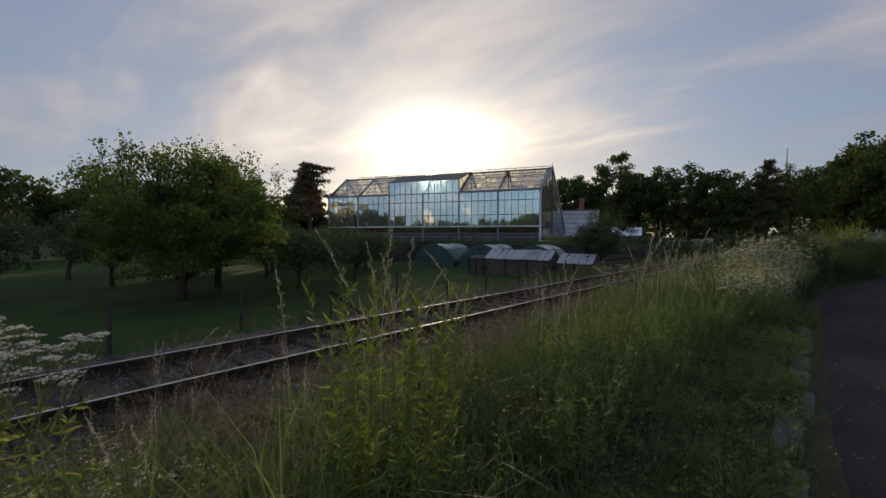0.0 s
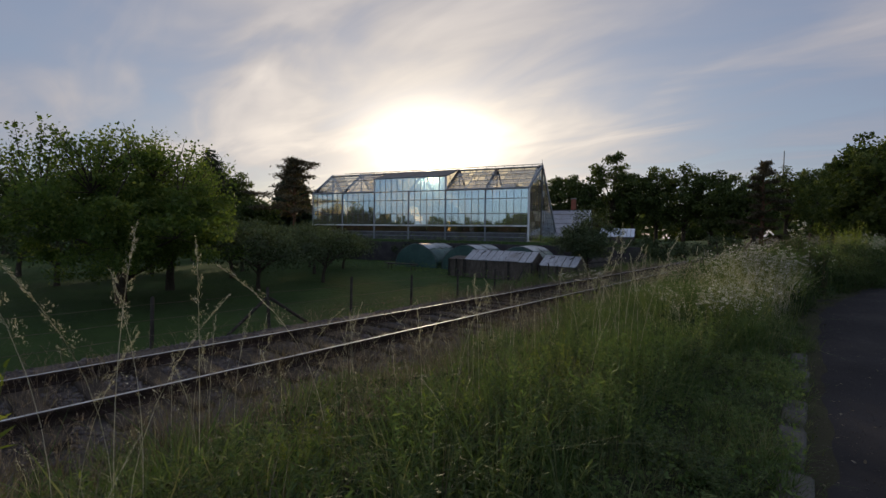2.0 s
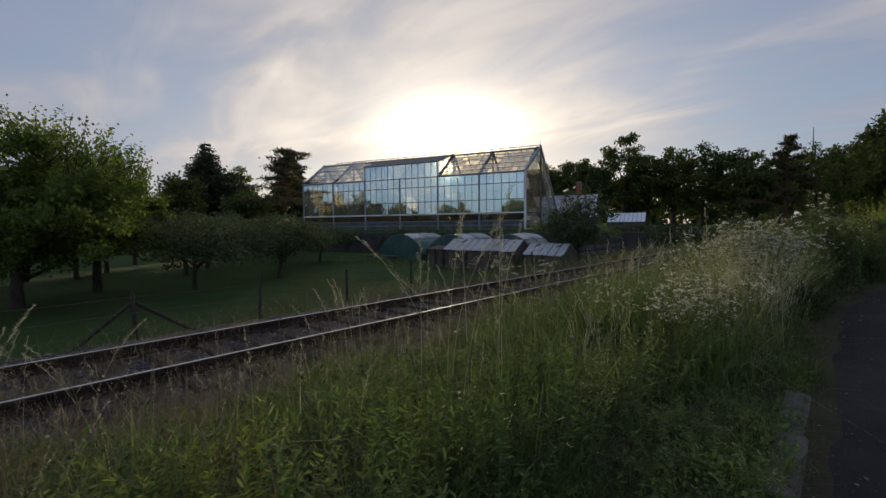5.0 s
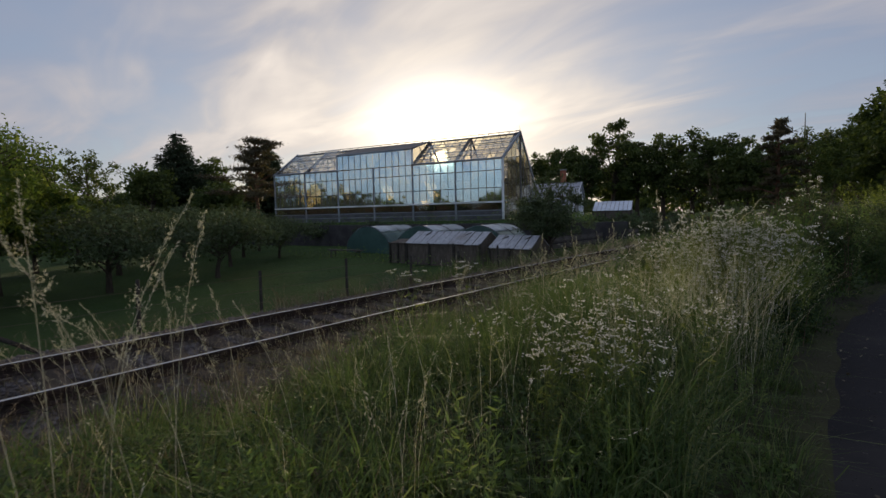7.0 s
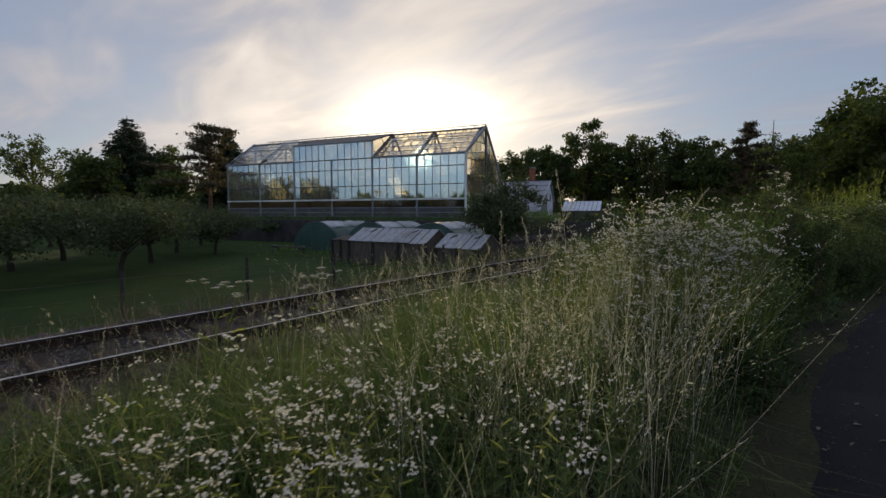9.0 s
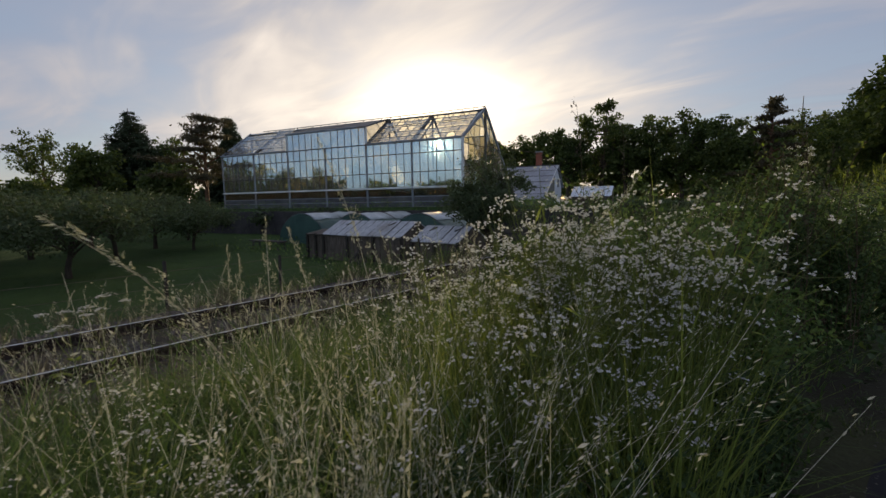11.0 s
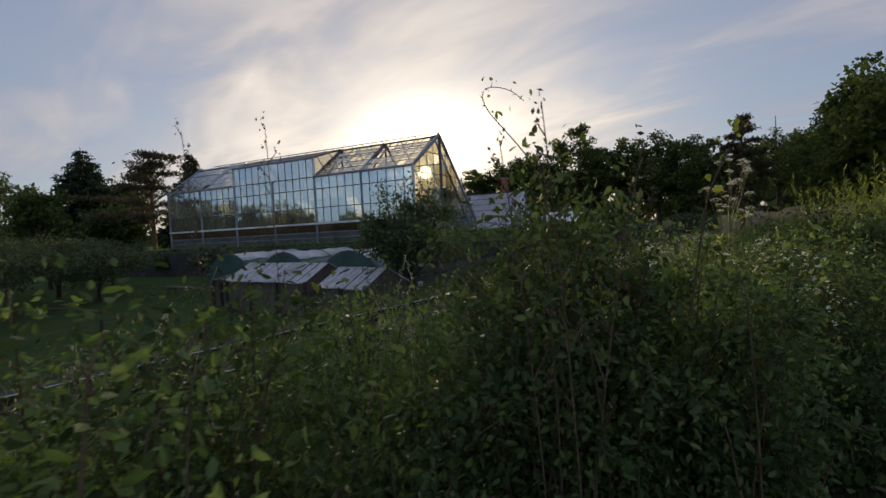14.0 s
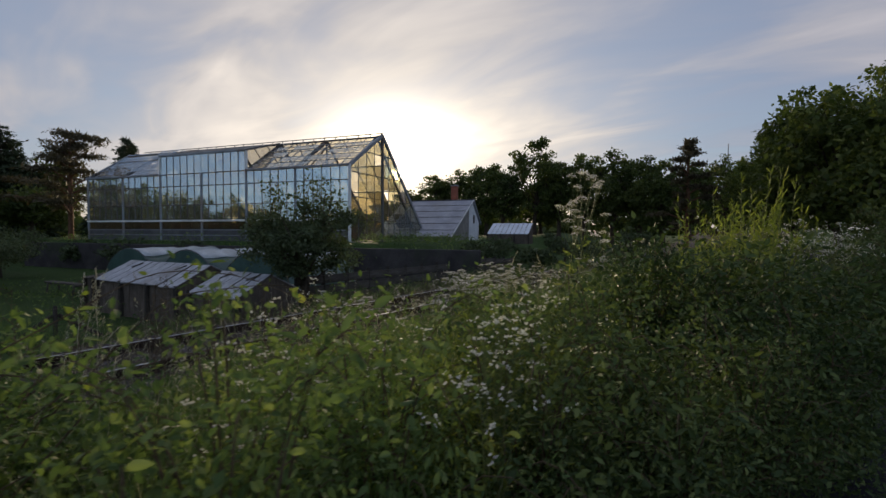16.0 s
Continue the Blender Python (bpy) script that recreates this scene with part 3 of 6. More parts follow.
# ---------------------------------------------------------------- fence beyond the track
FENCE_X = -11.2
posts = []
for k, y in enumerate(np.arange(2.6, 24.5, 2.55)):
    lean = rng.normal() * 1.5
    f = thing("fence_post", pose(*on(FENCE_X, y), lean, rng.normal() * 1.5), "dark weathered wooden fence post in the lawn", "post", "posts of the orchard fence")
    h = 1.10 + rng.normal() * 0.06
    V, F = tubes([[((0, 0, -0.12), 0.042), ((0, 0, 0.5), 0.040), ((0, 0, h - 0.02), 0.038), ((0, 0, h), 0.02)]], 8)
    part("stake", fast("stake", V, F, True), M["post"], f)
    if k in (2, 7):
        for s in (-1, 1):
            V, F = tubes([[((0, s * 1.15, -0.04), 0.04), ((0, s * 0.05, 0.80), 0.04)]], 8)
            part("brace", fast("brace", V, F, True), M["post"], f, "slanting timber brace")
    posts.append(f)
for z in (0.3, 0.62, 0.94):
    pts = [((FENCE_X + 0.05, y, float(height(FENCE_X, y)) + z - 0.02 * math.sin((y - 2.6) / 2.55 * math.pi) ** 2), 0.0035) for y in np.arange(2.6, 23.1, 0.6)]
    V, F = tubes([pts], 4)
    tagged(part("fence_wire", fast("fence_wire", V, F), M["wire"]), "thin rusty wire strung between fence posts", "wire", "wires of the orchard fence")

# ---------------------------------------------------------------- the glasshouse
def greenhouse():
    """Local x runs along the front to the right end at 0, y goes to the back, z is height over 0."""
    L, BAYS, FOOT, SILL, EAVE, RIDGE, RY, BACK, BZ = 23.52, 6, 0.90, 2.28, 5.55, 7.94, 3.35, 9.95, 1.35
    g = thing("greenhouse", pose(*G_ORIGIN, 0, 0, 0, G_ANGLE), "tall old steel-framed glasshouse with dirty panes and a raised dormer", "greenhouse")
    bay = L / BAYS
    D0, D1, DZ = -4 * bay, -2 * bay, 6.85           # the raised front section
    xs = [-L + bay * k for k in range(BAYS + 1)]

    def end_x(x, y):                                # the right gable is not quite square to the front
        return x if x < 0 else x + 0.42 * min(y / RY, 1.0) + 0.045 * max(0.0, y - RY)

    def add(name, bm, mat, label=""):
        return part(name, bm, M[mat], g, label)

    add("plinth", box(-L, 0, 0.0, BACK, 0.55, FOOT + 0.06), "plinth", "stained concrete base")
    # lower storey: dark rails and panels between the posts
    for x in xs:
        add("post", box(x - 0.07, x + 0.07, -0.07, 0.07, FOOT, EAVE, 0.01), "steel")
        add("back_rafter", beam((x, RY, RIDGE - 0.05), (x, BACK, BZ - 0.1), 0.10, 0.16), "dark_steel")
        add("front_rafter", beam((x, 0.0, EAVE - 0.05), (x, RY, RIDGE - 0.08), 0.26 if D1 - 0.1 < x < -0.1 or x < D0 else 0.12, 0.16), "dark_steel")
        if -L < x < 0:
            add("inner_post", box(x - 0.05, x + 0.05, RY - 0.05, RY + 0.05, FOOT, RIDGE - 0.1), "dark_steel")
            add("tie_beam", beam((x, 0.05, EAVE - 0.15), (x, 5.4, EAVE - 0.15), 0.07, 0.10), "dark_steel")
            add("strut", beam((x, 1.0, EAVE - 0.1), (x, RY, RIDGE - 0.5), 0.06, 0.08), "dark_steel")
    add("corner_trim", box(-0.03, 0.11, -0.11, 0.02, FOOT - 0.05, EAVE + 0.05, 0.01), "white_rail", "white corner post")
    add("sill_rail", box(-L - 0.05, 0.03, -0.14, -0.072, SILL - 0.06, SILL + 0.06, 0.01), "white_rail", "white horizontal sill")
    add("gutter", box(-L - 0.08, D0, -0.16, -0.02, EAVE - 0.05, EAVE + 0.09, 0.02), "steel")
    add("gutter", box(D1, 0.05, -0.16, -0.02, EAVE - 0.05, EAVE + 0.09, 0.02), "steel")
    add("dormer_head", box(D0 - 0.05, D1 + 0.05, -0.12, 0.08, DZ - 0.02, DZ + 0.12, 0.02), "steel")
    add("ridge_beam", box(-L - 0.06, 0.48, RY - 0.06, RY + 0.06, RIDGE - 0.10, RIDGE - 0.01, 0.01), "steel")
    add("ridge_rail", box(-L * 0.93, 0.46, RY - 0.03, RY + 0.03, RIDGE + 0.13, RIDGE + 0.18, 0.01), "dark_steel")
    for k in range(25):
        add("ridge_stanchion", box(0.40 - k * 0.90 - 0.02, 0.40 - k * 0.90 + 0.02, RY - 0.02, RY + 0.02, RIDGE - 0.02, RIDGE + 0.135), "dark_steel")
    add("ridge_walk", box(-L * 0.99, 0.36, RY - 0.45, RY - 0.38, RIDGE - 0.22, RIDGE - 0.12), "dark_steel")
    add("vent_bar", beam((-L, 0.62 * RY, EAVE + 0.62 * (RIDGE - EAVE) + 0.09), (D0, 0.62 * RY, EAVE + 0.62 * (RIDGE - EAVE) + 0.09), 0.06, 0.05), "steel")
    add("vent_bar", beam((D1, 0.62 * RY, EAVE + 0.62 * (RIDGE - EAVE) + 0.09), (0, 0.62 * RY, EAVE + 0.62 * (RIDGE - EAVE) + 0.09), 0.06, 0.05), "steel")
    V, F = tubes([[((0.40, RY, RIDGE), 0.02), ((0.40, RY, RIDGE + 0.55), 0.012)]], 6)
    add("finial", fast("finial", V, F), "dark_steel")
    for x in (D0, D1):
        add("dormer_post", box(x - 0.08, x + 0.08, -0.08, 0.06, EAVE, DZ, 0.01), "white_rail")
        add("dormer_rafter", beam((x, 0, DZ + 0.05), (x, RY - 0.1, RIDGE), 0.09, 0.10), "dark_steel")
    # lower storey
    for z in (FOOT + 0.38, FOOT + 0.75):
        add("lower_rail", box(-L, -0.08, -0.05, 0.0, z - 0.03, z + 0.03), "steel")
    for k in range(BAYS):
        x = xs[k]
        for q in range(6):
            add("lower_panel", box(x + 0.09 + q * (bay - 0.18) / 6, x + 0.07 + (q + 1) * (bay - 0.18) / 6, 0.0, 0.04, FOOT + 0.02, FOOT + 0.72), "panel")
        add("inner_wall", box(x + 0.1, x + bay * (0.55 if k % 2 else 0.8), 3.9, 4.1, FOOT, SILL - 0.1), "inner_brick", "low brick wall inside")
    cols = 6
    w = bay / cols

    def shared(name, w, h):
        me = bpy.data.meshes.new(name)
        bm = box(0.012, w - 0.012, -0.004, 0.004, 0.012, h - 0.012)
        bm.to_mesh(me)
        bm.free()
        return me

    def pane(me, m, mat="glass"):
        if not me.materials:
            me.materials.append(M[mat])
        ob = new("pane", me)
        ob.parent = g
        ob.matrix_basis = m
        ob.visible_shadow = me is low or me is sheets[0]

    rows = (SILL + 0.06, 3.38, 4.70, EAVE - 0.03)
    sheets = [shared("pane", w, rows[k + 1] - rows[k]) for k in range(3)]
    low = shared("pane", w * 3, 0.62)
    top = shared("pane", w, DZ - EAVE)
    slope = math.atan2(RIDGE - EAVE, RY)
    run = math.hypot(RIDGE - EAVE, RY)
    roof = shared("pane", w, run * 0.155)
    vent = shared("pane", w * 3, run * 0.34)
    r = np.random.default_rng(5)
    for c in range(BAYS * cols):
        x = -L + c * w
        for k in range(3):
            pane(sheets[k], pose(x, -0.02, rows[k], r.normal() * 0.35, 0, r.normal() * 0.35))
        inside = D0 - 0.01 <= x < D1 - 0.01
        if inside:
            pane(top, pose(x, -0.02, EAVE, r.normal() * 0.3, 0, r.normal() * 0.3))
        else:
            for k in range(4):
                if r.random() < (0.93 if x < D0 - 0.1 else 0.86):
                    d = run * (0.01 + (0.2 if x > D0 else 0.16) * k)
                    pane(roof, pose(x, math.cos(slope) * d, EAVE + 0.08 + math.sin(slope) * d, math.degrees(slope) - 90 + r.normal() * 0.4, 0, 0), "roof_glass")
        if c % 3 == 0:
            pane(low, pose(x, 0.02, FOOT + 0.76), "back_glass")
            if not inside and r.random() < (0.9 if x < D0 - 0.1 else 0.0):
                d = run * 0.64
                pane(vent, pose(x, math.cos(slope) * d, EAVE + 0.1 + math.sin(slope) * d, math.degrees(slope) - 90 + (5 if r.random() < 0.3 else 0), 0, 0), "roof_glass")
    # glazing bars of the front
    for c in range(1, BAYS * cols):
        x = -L + c * w
        hi = DZ if D0 < x < D1 else EAVE
        if c % cols:
            add("glazing_bar", box(x - 0.016, x + 0.016, -0.05, 0.01, SILL, hi), "dark_steel")
        if not D0 < x < D1 and c % cols:
            add("roof_bar", beam((x, 0.0, EAVE + 0.06), (x, RY, RIDGE - 0.01), 0.035, 0.05), "steel")
    for z in rows[1:3]:
        add("transom", box(-L, 0, -0.055, 0.0, z - 0.025, z + 0.025), "dark_steel")
    add("transom", box(D0, D1, -0.055, 0.0, EAVE - 0.03, EAVE + 0.03), "dark_steel")
    for k in range(1, 5):
        d = 0.197 * k
        for a, b in ((-L, D0), (D1, 0)):
            add("purlin", beam((a, RY * d, EAVE + 0.03 + (RIDGE - EAVE) * d), (b, RY * d, EAVE + 0.03 + (RIDGE - EAVE) * d), 0.05, 0.05), "steel")
    # dormer roof sheets and back slope
    for k in range(2):
        x = D0 + k * bay
        add("dormer_roof", beam((x + bay / 2, 0, DZ + 0.10), (x + bay / 2, RY, RIDGE + 0.02), bay - 0.1, 0.03), "dark_steel")
    back = math.hypot(RIDGE - BZ, BACK - RY)
    bs = math.atan2(RIDGE - BZ, BACK - RY)
    bp, bq = shared("pane", bay / 3, back / 4), shared("pane", bay / 3, back / 4)
    for c in range(BAYS * 3):
        for k in range(4):
            if r.random() < 0.92:
                d = back / 4 * k
                pane(bp, pose(-L + c * bay / 3, RY + math.cos(bs) * (back - d) , BZ + math.sin(bs) * d, 90 - math.degrees(bs), 0, 0), "back_glass") if r.random() < (1.0, 0.78, 0.38, 0.0)[k] else pane(bq, pose(-L + c * bay / 3, RY + math.cos(bs) * (back - d), BZ + math.sin(bs) * d, 90 - math.degrees(bs), 0, 0), "roof_glass")
    for c in range(BAYS * 3 + 1):
        x = -L + c * bay / 3
        add("back_bar", beam((x, RY, RIDGE), (x, BACK, BZ), 0.04, 0.06), "dark_steel")
    for k in range(1, 4):
        t = k / 4
        add("back_purlin", beam((-L, RY + (BACK - RY) * t, RIDGE + (BZ - RIDGE) * t - 0.06), (0, RY + (BACK - RY) * t, RIDGE + (BZ - RIDGE) * t - 0.06), 0.06, 0.08), "dark_steel")
    add("back_wall", box(-L, 0, BACK - 0.02, BACK + 0.18, 0.55, BZ), "plinth", "low concrete back wall")

    # gable ends
    def top_at(y):
        return EAVE + (RIDGE - EAVE) * y / RY if y < RY else RIDGE + (BZ - RIDGE) * (y - RY) / (BACK - RY)

    for x in (-L, 0.0):
        add("gable_rafter", beam((x, 0, EAVE + 0.02), (end_x(x, RY), RY, RIDGE + 0.02), 0.14, 0.20), "steel")
        add("gable_rafter", beam((end_x(x, RY), RY, RIDGE + 0.02), (end_x(x, BACK), BACK, BZ), 0.12, 0.20), "steel")
        add("gable_post", box(end_x(x, RY) - 0.07, end_x(x, RY) + 0.07, RY - 0.09, RY + 0.09, FOOT, RIDGE - 0.1), "dark_steel")
        if x == 0.0:
            marks = [(0.0, EAVE + 0.08), (RY * 0.5, (EAVE + RIDGE) / 2 + 0.08), (RY, RIDGE + 0.05)] + [(RY + (BACK - RY) * q / 4, RIDGE + (BZ - RIDGE) * q / 4) for q in range(1, 5)]
            for (ya, za), (yb, zb) in zip(marks[:-1], marks[1:]):
                bm = bmesh.new()
                low_edge, high_edge = [bm.verts.new((q, ya, za)) for q in (0.02, end_x(0.0, ya) + 0.03)], [bm.verts.new((q, yb, zb)) for q in (end_x(0.0, yb) + 0.03, 0.02)]
                ext = bmesh.ops.extrude_face_region(bm, geom=[bm.faces.new(low_edge + high_edge)])
                bmesh.ops.translate(bm, verts=[v for v in ext["geom"] if isinstance(v, bmesh.types.BMVert)], vec=(0, 0, 0.008))
                add("verge_pane", bm, "roof_glass").visible_shadow = False
        ys = np.linspace(0, BACK, 13)
        for y in ys[1:-1]:
            add("gable_bar", box(end_x(x, y) - 0.018, end_x(x, y) + 0.018, y - 0.018, y + 0.018, FOOT, top_at(y)), "dark_steel")
        for z in (2.3, 3.7, 5.2, 6.6):
            y1 = RY + (BACK - RY) * (RIDGE - z) / (RIDGE - BZ)
            y0 = 0.0 if z <= EAVE else RY * (z - EAVE) / (RIDGE - EAVE)
            add("gable_rail", beam((end_x(x, y0), y0, z), (end_x(x, y1), y1, z), 0.06, 0.06), "dark_steel")
        for a, b in zip(ys[:-1], ys[1:]):
            zs = [FOOT + 0.1] + [z for z in (2.3, 3.7, 5.2, 6.6) if z < min(top_at(a), top_at(b)) - 0.3]
            for i, z in enumerate(zs):
                if r.random() < 0.25 and z > 3:
                    continue
                last = i == len(zs) - 1
                za, zb = (top_at(a), top_at(b)) if last else (zs[i + 1],) * 2
                bm = bmesh.new()
                vs = [bm.verts.new(p) for p in ((end_x(x, a), a + 0.015, z), (end_x(x, b), b - 0.015, z), (end_x(x, b), b - 0.015, zb), (end_x(x, a), a + 0.015, za))]
                f = bm.faces.new(vs)
                ext = bmesh.ops.extrude_face_region(bm, geom=[f])
                bmesh.ops.translate(bm, verts=[v for v in ext["geom"] if isinstance(v, bmesh.types.BMVert)], vec=(0.006, 0, 0))
                add("gable_pane", bm, "gable_glass").visible_shadow = False
    return g


greenhouse()


def inside_greenhouse(x, y, z):
    return (G_ORIGIN[0] + x * GC - y * GS, G_ORIGIN[1] + x * GS + y * GC, z)


# plants under the glass
for k, (x, y, h, w) in enumerate([(-2.2, 4.6, 2.3, 0.9), (-4.6, 2.2, 1.3, 0.7), (-7.8, 5.0, 1.6, 0.9), (-13.0, 4.5, 1.3, 0.8)]):
    r = np.random.default_rng(60 + k)
    t = thing("potted_tree", pose(*inside_greenhouse(x, y, 0.96)), "leafy green plant growing inside the glasshouse", "plant", "plants under glass")
    ends = [np.array([r.normal() * w * 0.5, r.normal() * w * 0.5, h * r.uniform(0.45, 1.0)]) for _ in range(12)]
    V, F = tubes([[((0, 0, 0), 0.05), (tuple(e * (0.3, 0.3, 0.55)), 0.03), (tuple(e), 0.01)] for e in ends], 5)
    part("trunk", fast("trunk", V, F), M["bark"], t)
    P = np.concatenate([e + r.normal(size=(90, 3)) * w * 0.22 for e in ends])
    part("foliage", fast("foliage", *leaves(P, 0.14, r)), M["herb"], t)
for k in range(5):
    x = -3 - 4.4 * k
    t = thing("plant_bench", pose(*inside_greenhouse(x, 1.1, 0.96), 0, 0, G_ANGLE), "long grey staging bench under the glass", "bench", "benches under glass")
    part("bench_top", box(-1.9, 1.9, -0.45, 0.45, 0.72, 0.78, 0.01), M["dark_board"], t)
    for sx in (-1.7, 1.7):
        for sy in (-0.38, 0.38):
            part("leg", box(sx - 0.03, sx + 0.03, sy - 0.03, sy + 0.03, 0.0, 0.72), M["dark_steel"], t)


# ---------------------------------------------------------------- hut, shed, frames and tunnels
def hut():
    m = pose(-19.91, 50.56, 0, 0, 0, G_ANGLE)
    h = thing("garden_hut", m, "low hut with a steep pale sheeted roof and whitewashed gable", "hut")
    RZ, L, F0, B0, Z0 = 4.36, 6.4, -5.8, 2.2, 0.95
    front, back = 1.25, 2.5
    part("wall", prism([(-0.9, Z0 - 0.4), (B0, Z0 - 0.4), (B0, back), (0, RZ - 0.08), (-0.9, RZ - 0.08 - 0.9 * (RZ - front) / -F0)], -L, -0.06), M["hut_wall"], h, "whitewashed gable wall")
    part("lean_to_side", prism([(F0, Z0 - 0.4), (-0.904, Z0 - 0.4), (-0.904, RZ - 0.08 - 0.9 * (RZ - front) / -F0), (F0, front)], -L, -0.07), M["plinth"], h, "grey side under the long roof slope")
    n = 6
    for k in range(n):
        a, b = k / n, (k + 1) / n
        y0, y1 = F0 - 0.15 + (0 - F0 + 0.15) * a, F0 - 0.15 + (0 - F0 + 0.15) * b
        z0, z1 = front - 0.1 + (RZ - front + 0.1) * a, front - 0.1 + (RZ - front + 0.1) * b
        part("roof_sheet", beam((-L / 2, y0, z0 + 0.035), (-L / 2, y1 + 0.06, z1 + 0.06), L + 0.3, 0.035), M["roof_sheet"], h)
        part("batten", beam((-L - 0.1, y0 + 0.02, z0 + 0.075), (0.13, y0 + 0.02, z0 + 0.075), 0.05, 0.03), M["dark_board"], h)
    part("back_roof", beam((-L / 2, 0, RZ + 0.02), (-L / 2, B0 + 0.2, back - 0.15), L + 0.3, 0.05), M["roof_sheet"], h)
    part("bargeboard", beam((0.10, F0 - 0.15, front - 0.04), (0.10, 0, RZ + 0.03), 0.05, 0.14), M["white_rail"], h)
    part("ridge_cap", box(-L - 0.15, 0.15, -0.10, 0.10, RZ + 0.02, RZ + 0.10, 0.02), M["dark_steel"], h)
    part("window", box(-0.07, -0.02, 0.35, 0.75, 2.4, 3.1), M["dark_board"], h, "small dark gable window")
    c = part("chimney", box(-2.1, -1.6, 0.3, 0.8, 2.8, 5.75, 0.01), M["brick"], h, "red brick chimney stack")
    part("chimney_cap", box(-2.16, -1.54, 0.24, 0.86, 5.68, 5.80, 0.01), M["plinth"], c)


hut()


def low_frame(name, m, label, length, depth, zf, zb, base, mat, saddle=True):
    """A low frame with a lid of sloping sheets on plank sides; saddle: a second slope falls away at the back."""
    f = thing(name, m, label, "cold frame", "cold frames by the glasshouse")
    deep = depth * 2 if saddle else depth
    back = zf if saddle else zb
    planks = max(4, round(length / 0.22))
    for k in range(planks):
        part("plank", box(length * k / planks + 0.006, length * (k + 1) / planks - 0.006, rng.normal() * 0.004, 0.045, base, zf - abs(rng.normal()) * 0.02), M["plank"], f)
    for k in range(max(2, round(length / 1.3)) + 1):
        x = 0.04 + (length - 0.08) * k / max(2, round(length / 1.3))
        part("stake", box(x - 0.045, x + 0.045, -0.10, -0.015, base, zf + 0.02), M["post"], f)
    part("back_wall", box(0, length, deep - 0.05, deep, base, back), M["dark_wall"], f)
    side = [(0.05, base), (deep - 0.05, base), (deep - 0.05, back)] + ([(depth, zb)] if saddle else []) + [(0.05, zf)]
    for x in (0.0, length - 0.05):
        part("side_wall", prism(side, x, x + 0.05), M["plank"], f)
    n = max(3, round(length / 0.40))
    w = length / n
    for k in range(n):
        dz = rng.normal() * 0.008
        x = w * (k + 0.5)
        part("lid_board", beam((x, -0.10, zf - 0.02 + dz), (x, depth + 0.01, zb + 0.03 + dz), w - 0.03, 0.03), M[mat], f)
        part("rib", beam((x + w / 2, -0.08, zf - 0.03), (x + w / 2, depth, zb + 0.02), 0.04, 0.05), M["dark_board"], f)
        if saddle:
            part("lid_board", beam((x, depth + 0.03, zb + 0.03 + dz), (x, deep + 0.08, back - 0.02 + dz), w - 0.03, 0.03), M[mat], f)
    if saddle:
        for x in (length * 0.18, length * 0.72):
            part("prop", beam((x, depth * 0.62, zf + (zb - zf) * 0.62 + 0.05), (x + 0.22, depth * 0.85, zf + (zb - zf) * 0.85 + 0.07), 0.04, 0.04), M["dark_board"], f)
    return f


low_frame("cold_frame", pose(-16.35, 22.7, 0, 0, 0, 7.5), "low cold frame with a pale slatted saddle lid on dark walls", 4.15, 0.95, 0.02, 0.50, -1.05, "board")
low_frame("cold_frame", pose(-11.95, 23.4, 0, 0, 0, 7.5), "small cold frame with a grey board lid", 2.0, 0.95, -0.12, 0.34, -1.05, "board")
low_frame("cold_frame", pose(-17.6, 22.75, 0, 0, 0, 7.5), "small cold frame with a grey board lid", 1.1, 0.9, 0.0, 0.1, -1.05, "dark_board", False)
low_frame("glazed_frame", pose(-19.4, 52.2, 0, 0, 0, G_ANGLE), "long pale frame with a blue-grey sheet roof beside the hut", 3.7, 2.2, 1.5, 2.42, 0.6, "frame_sheet", False)


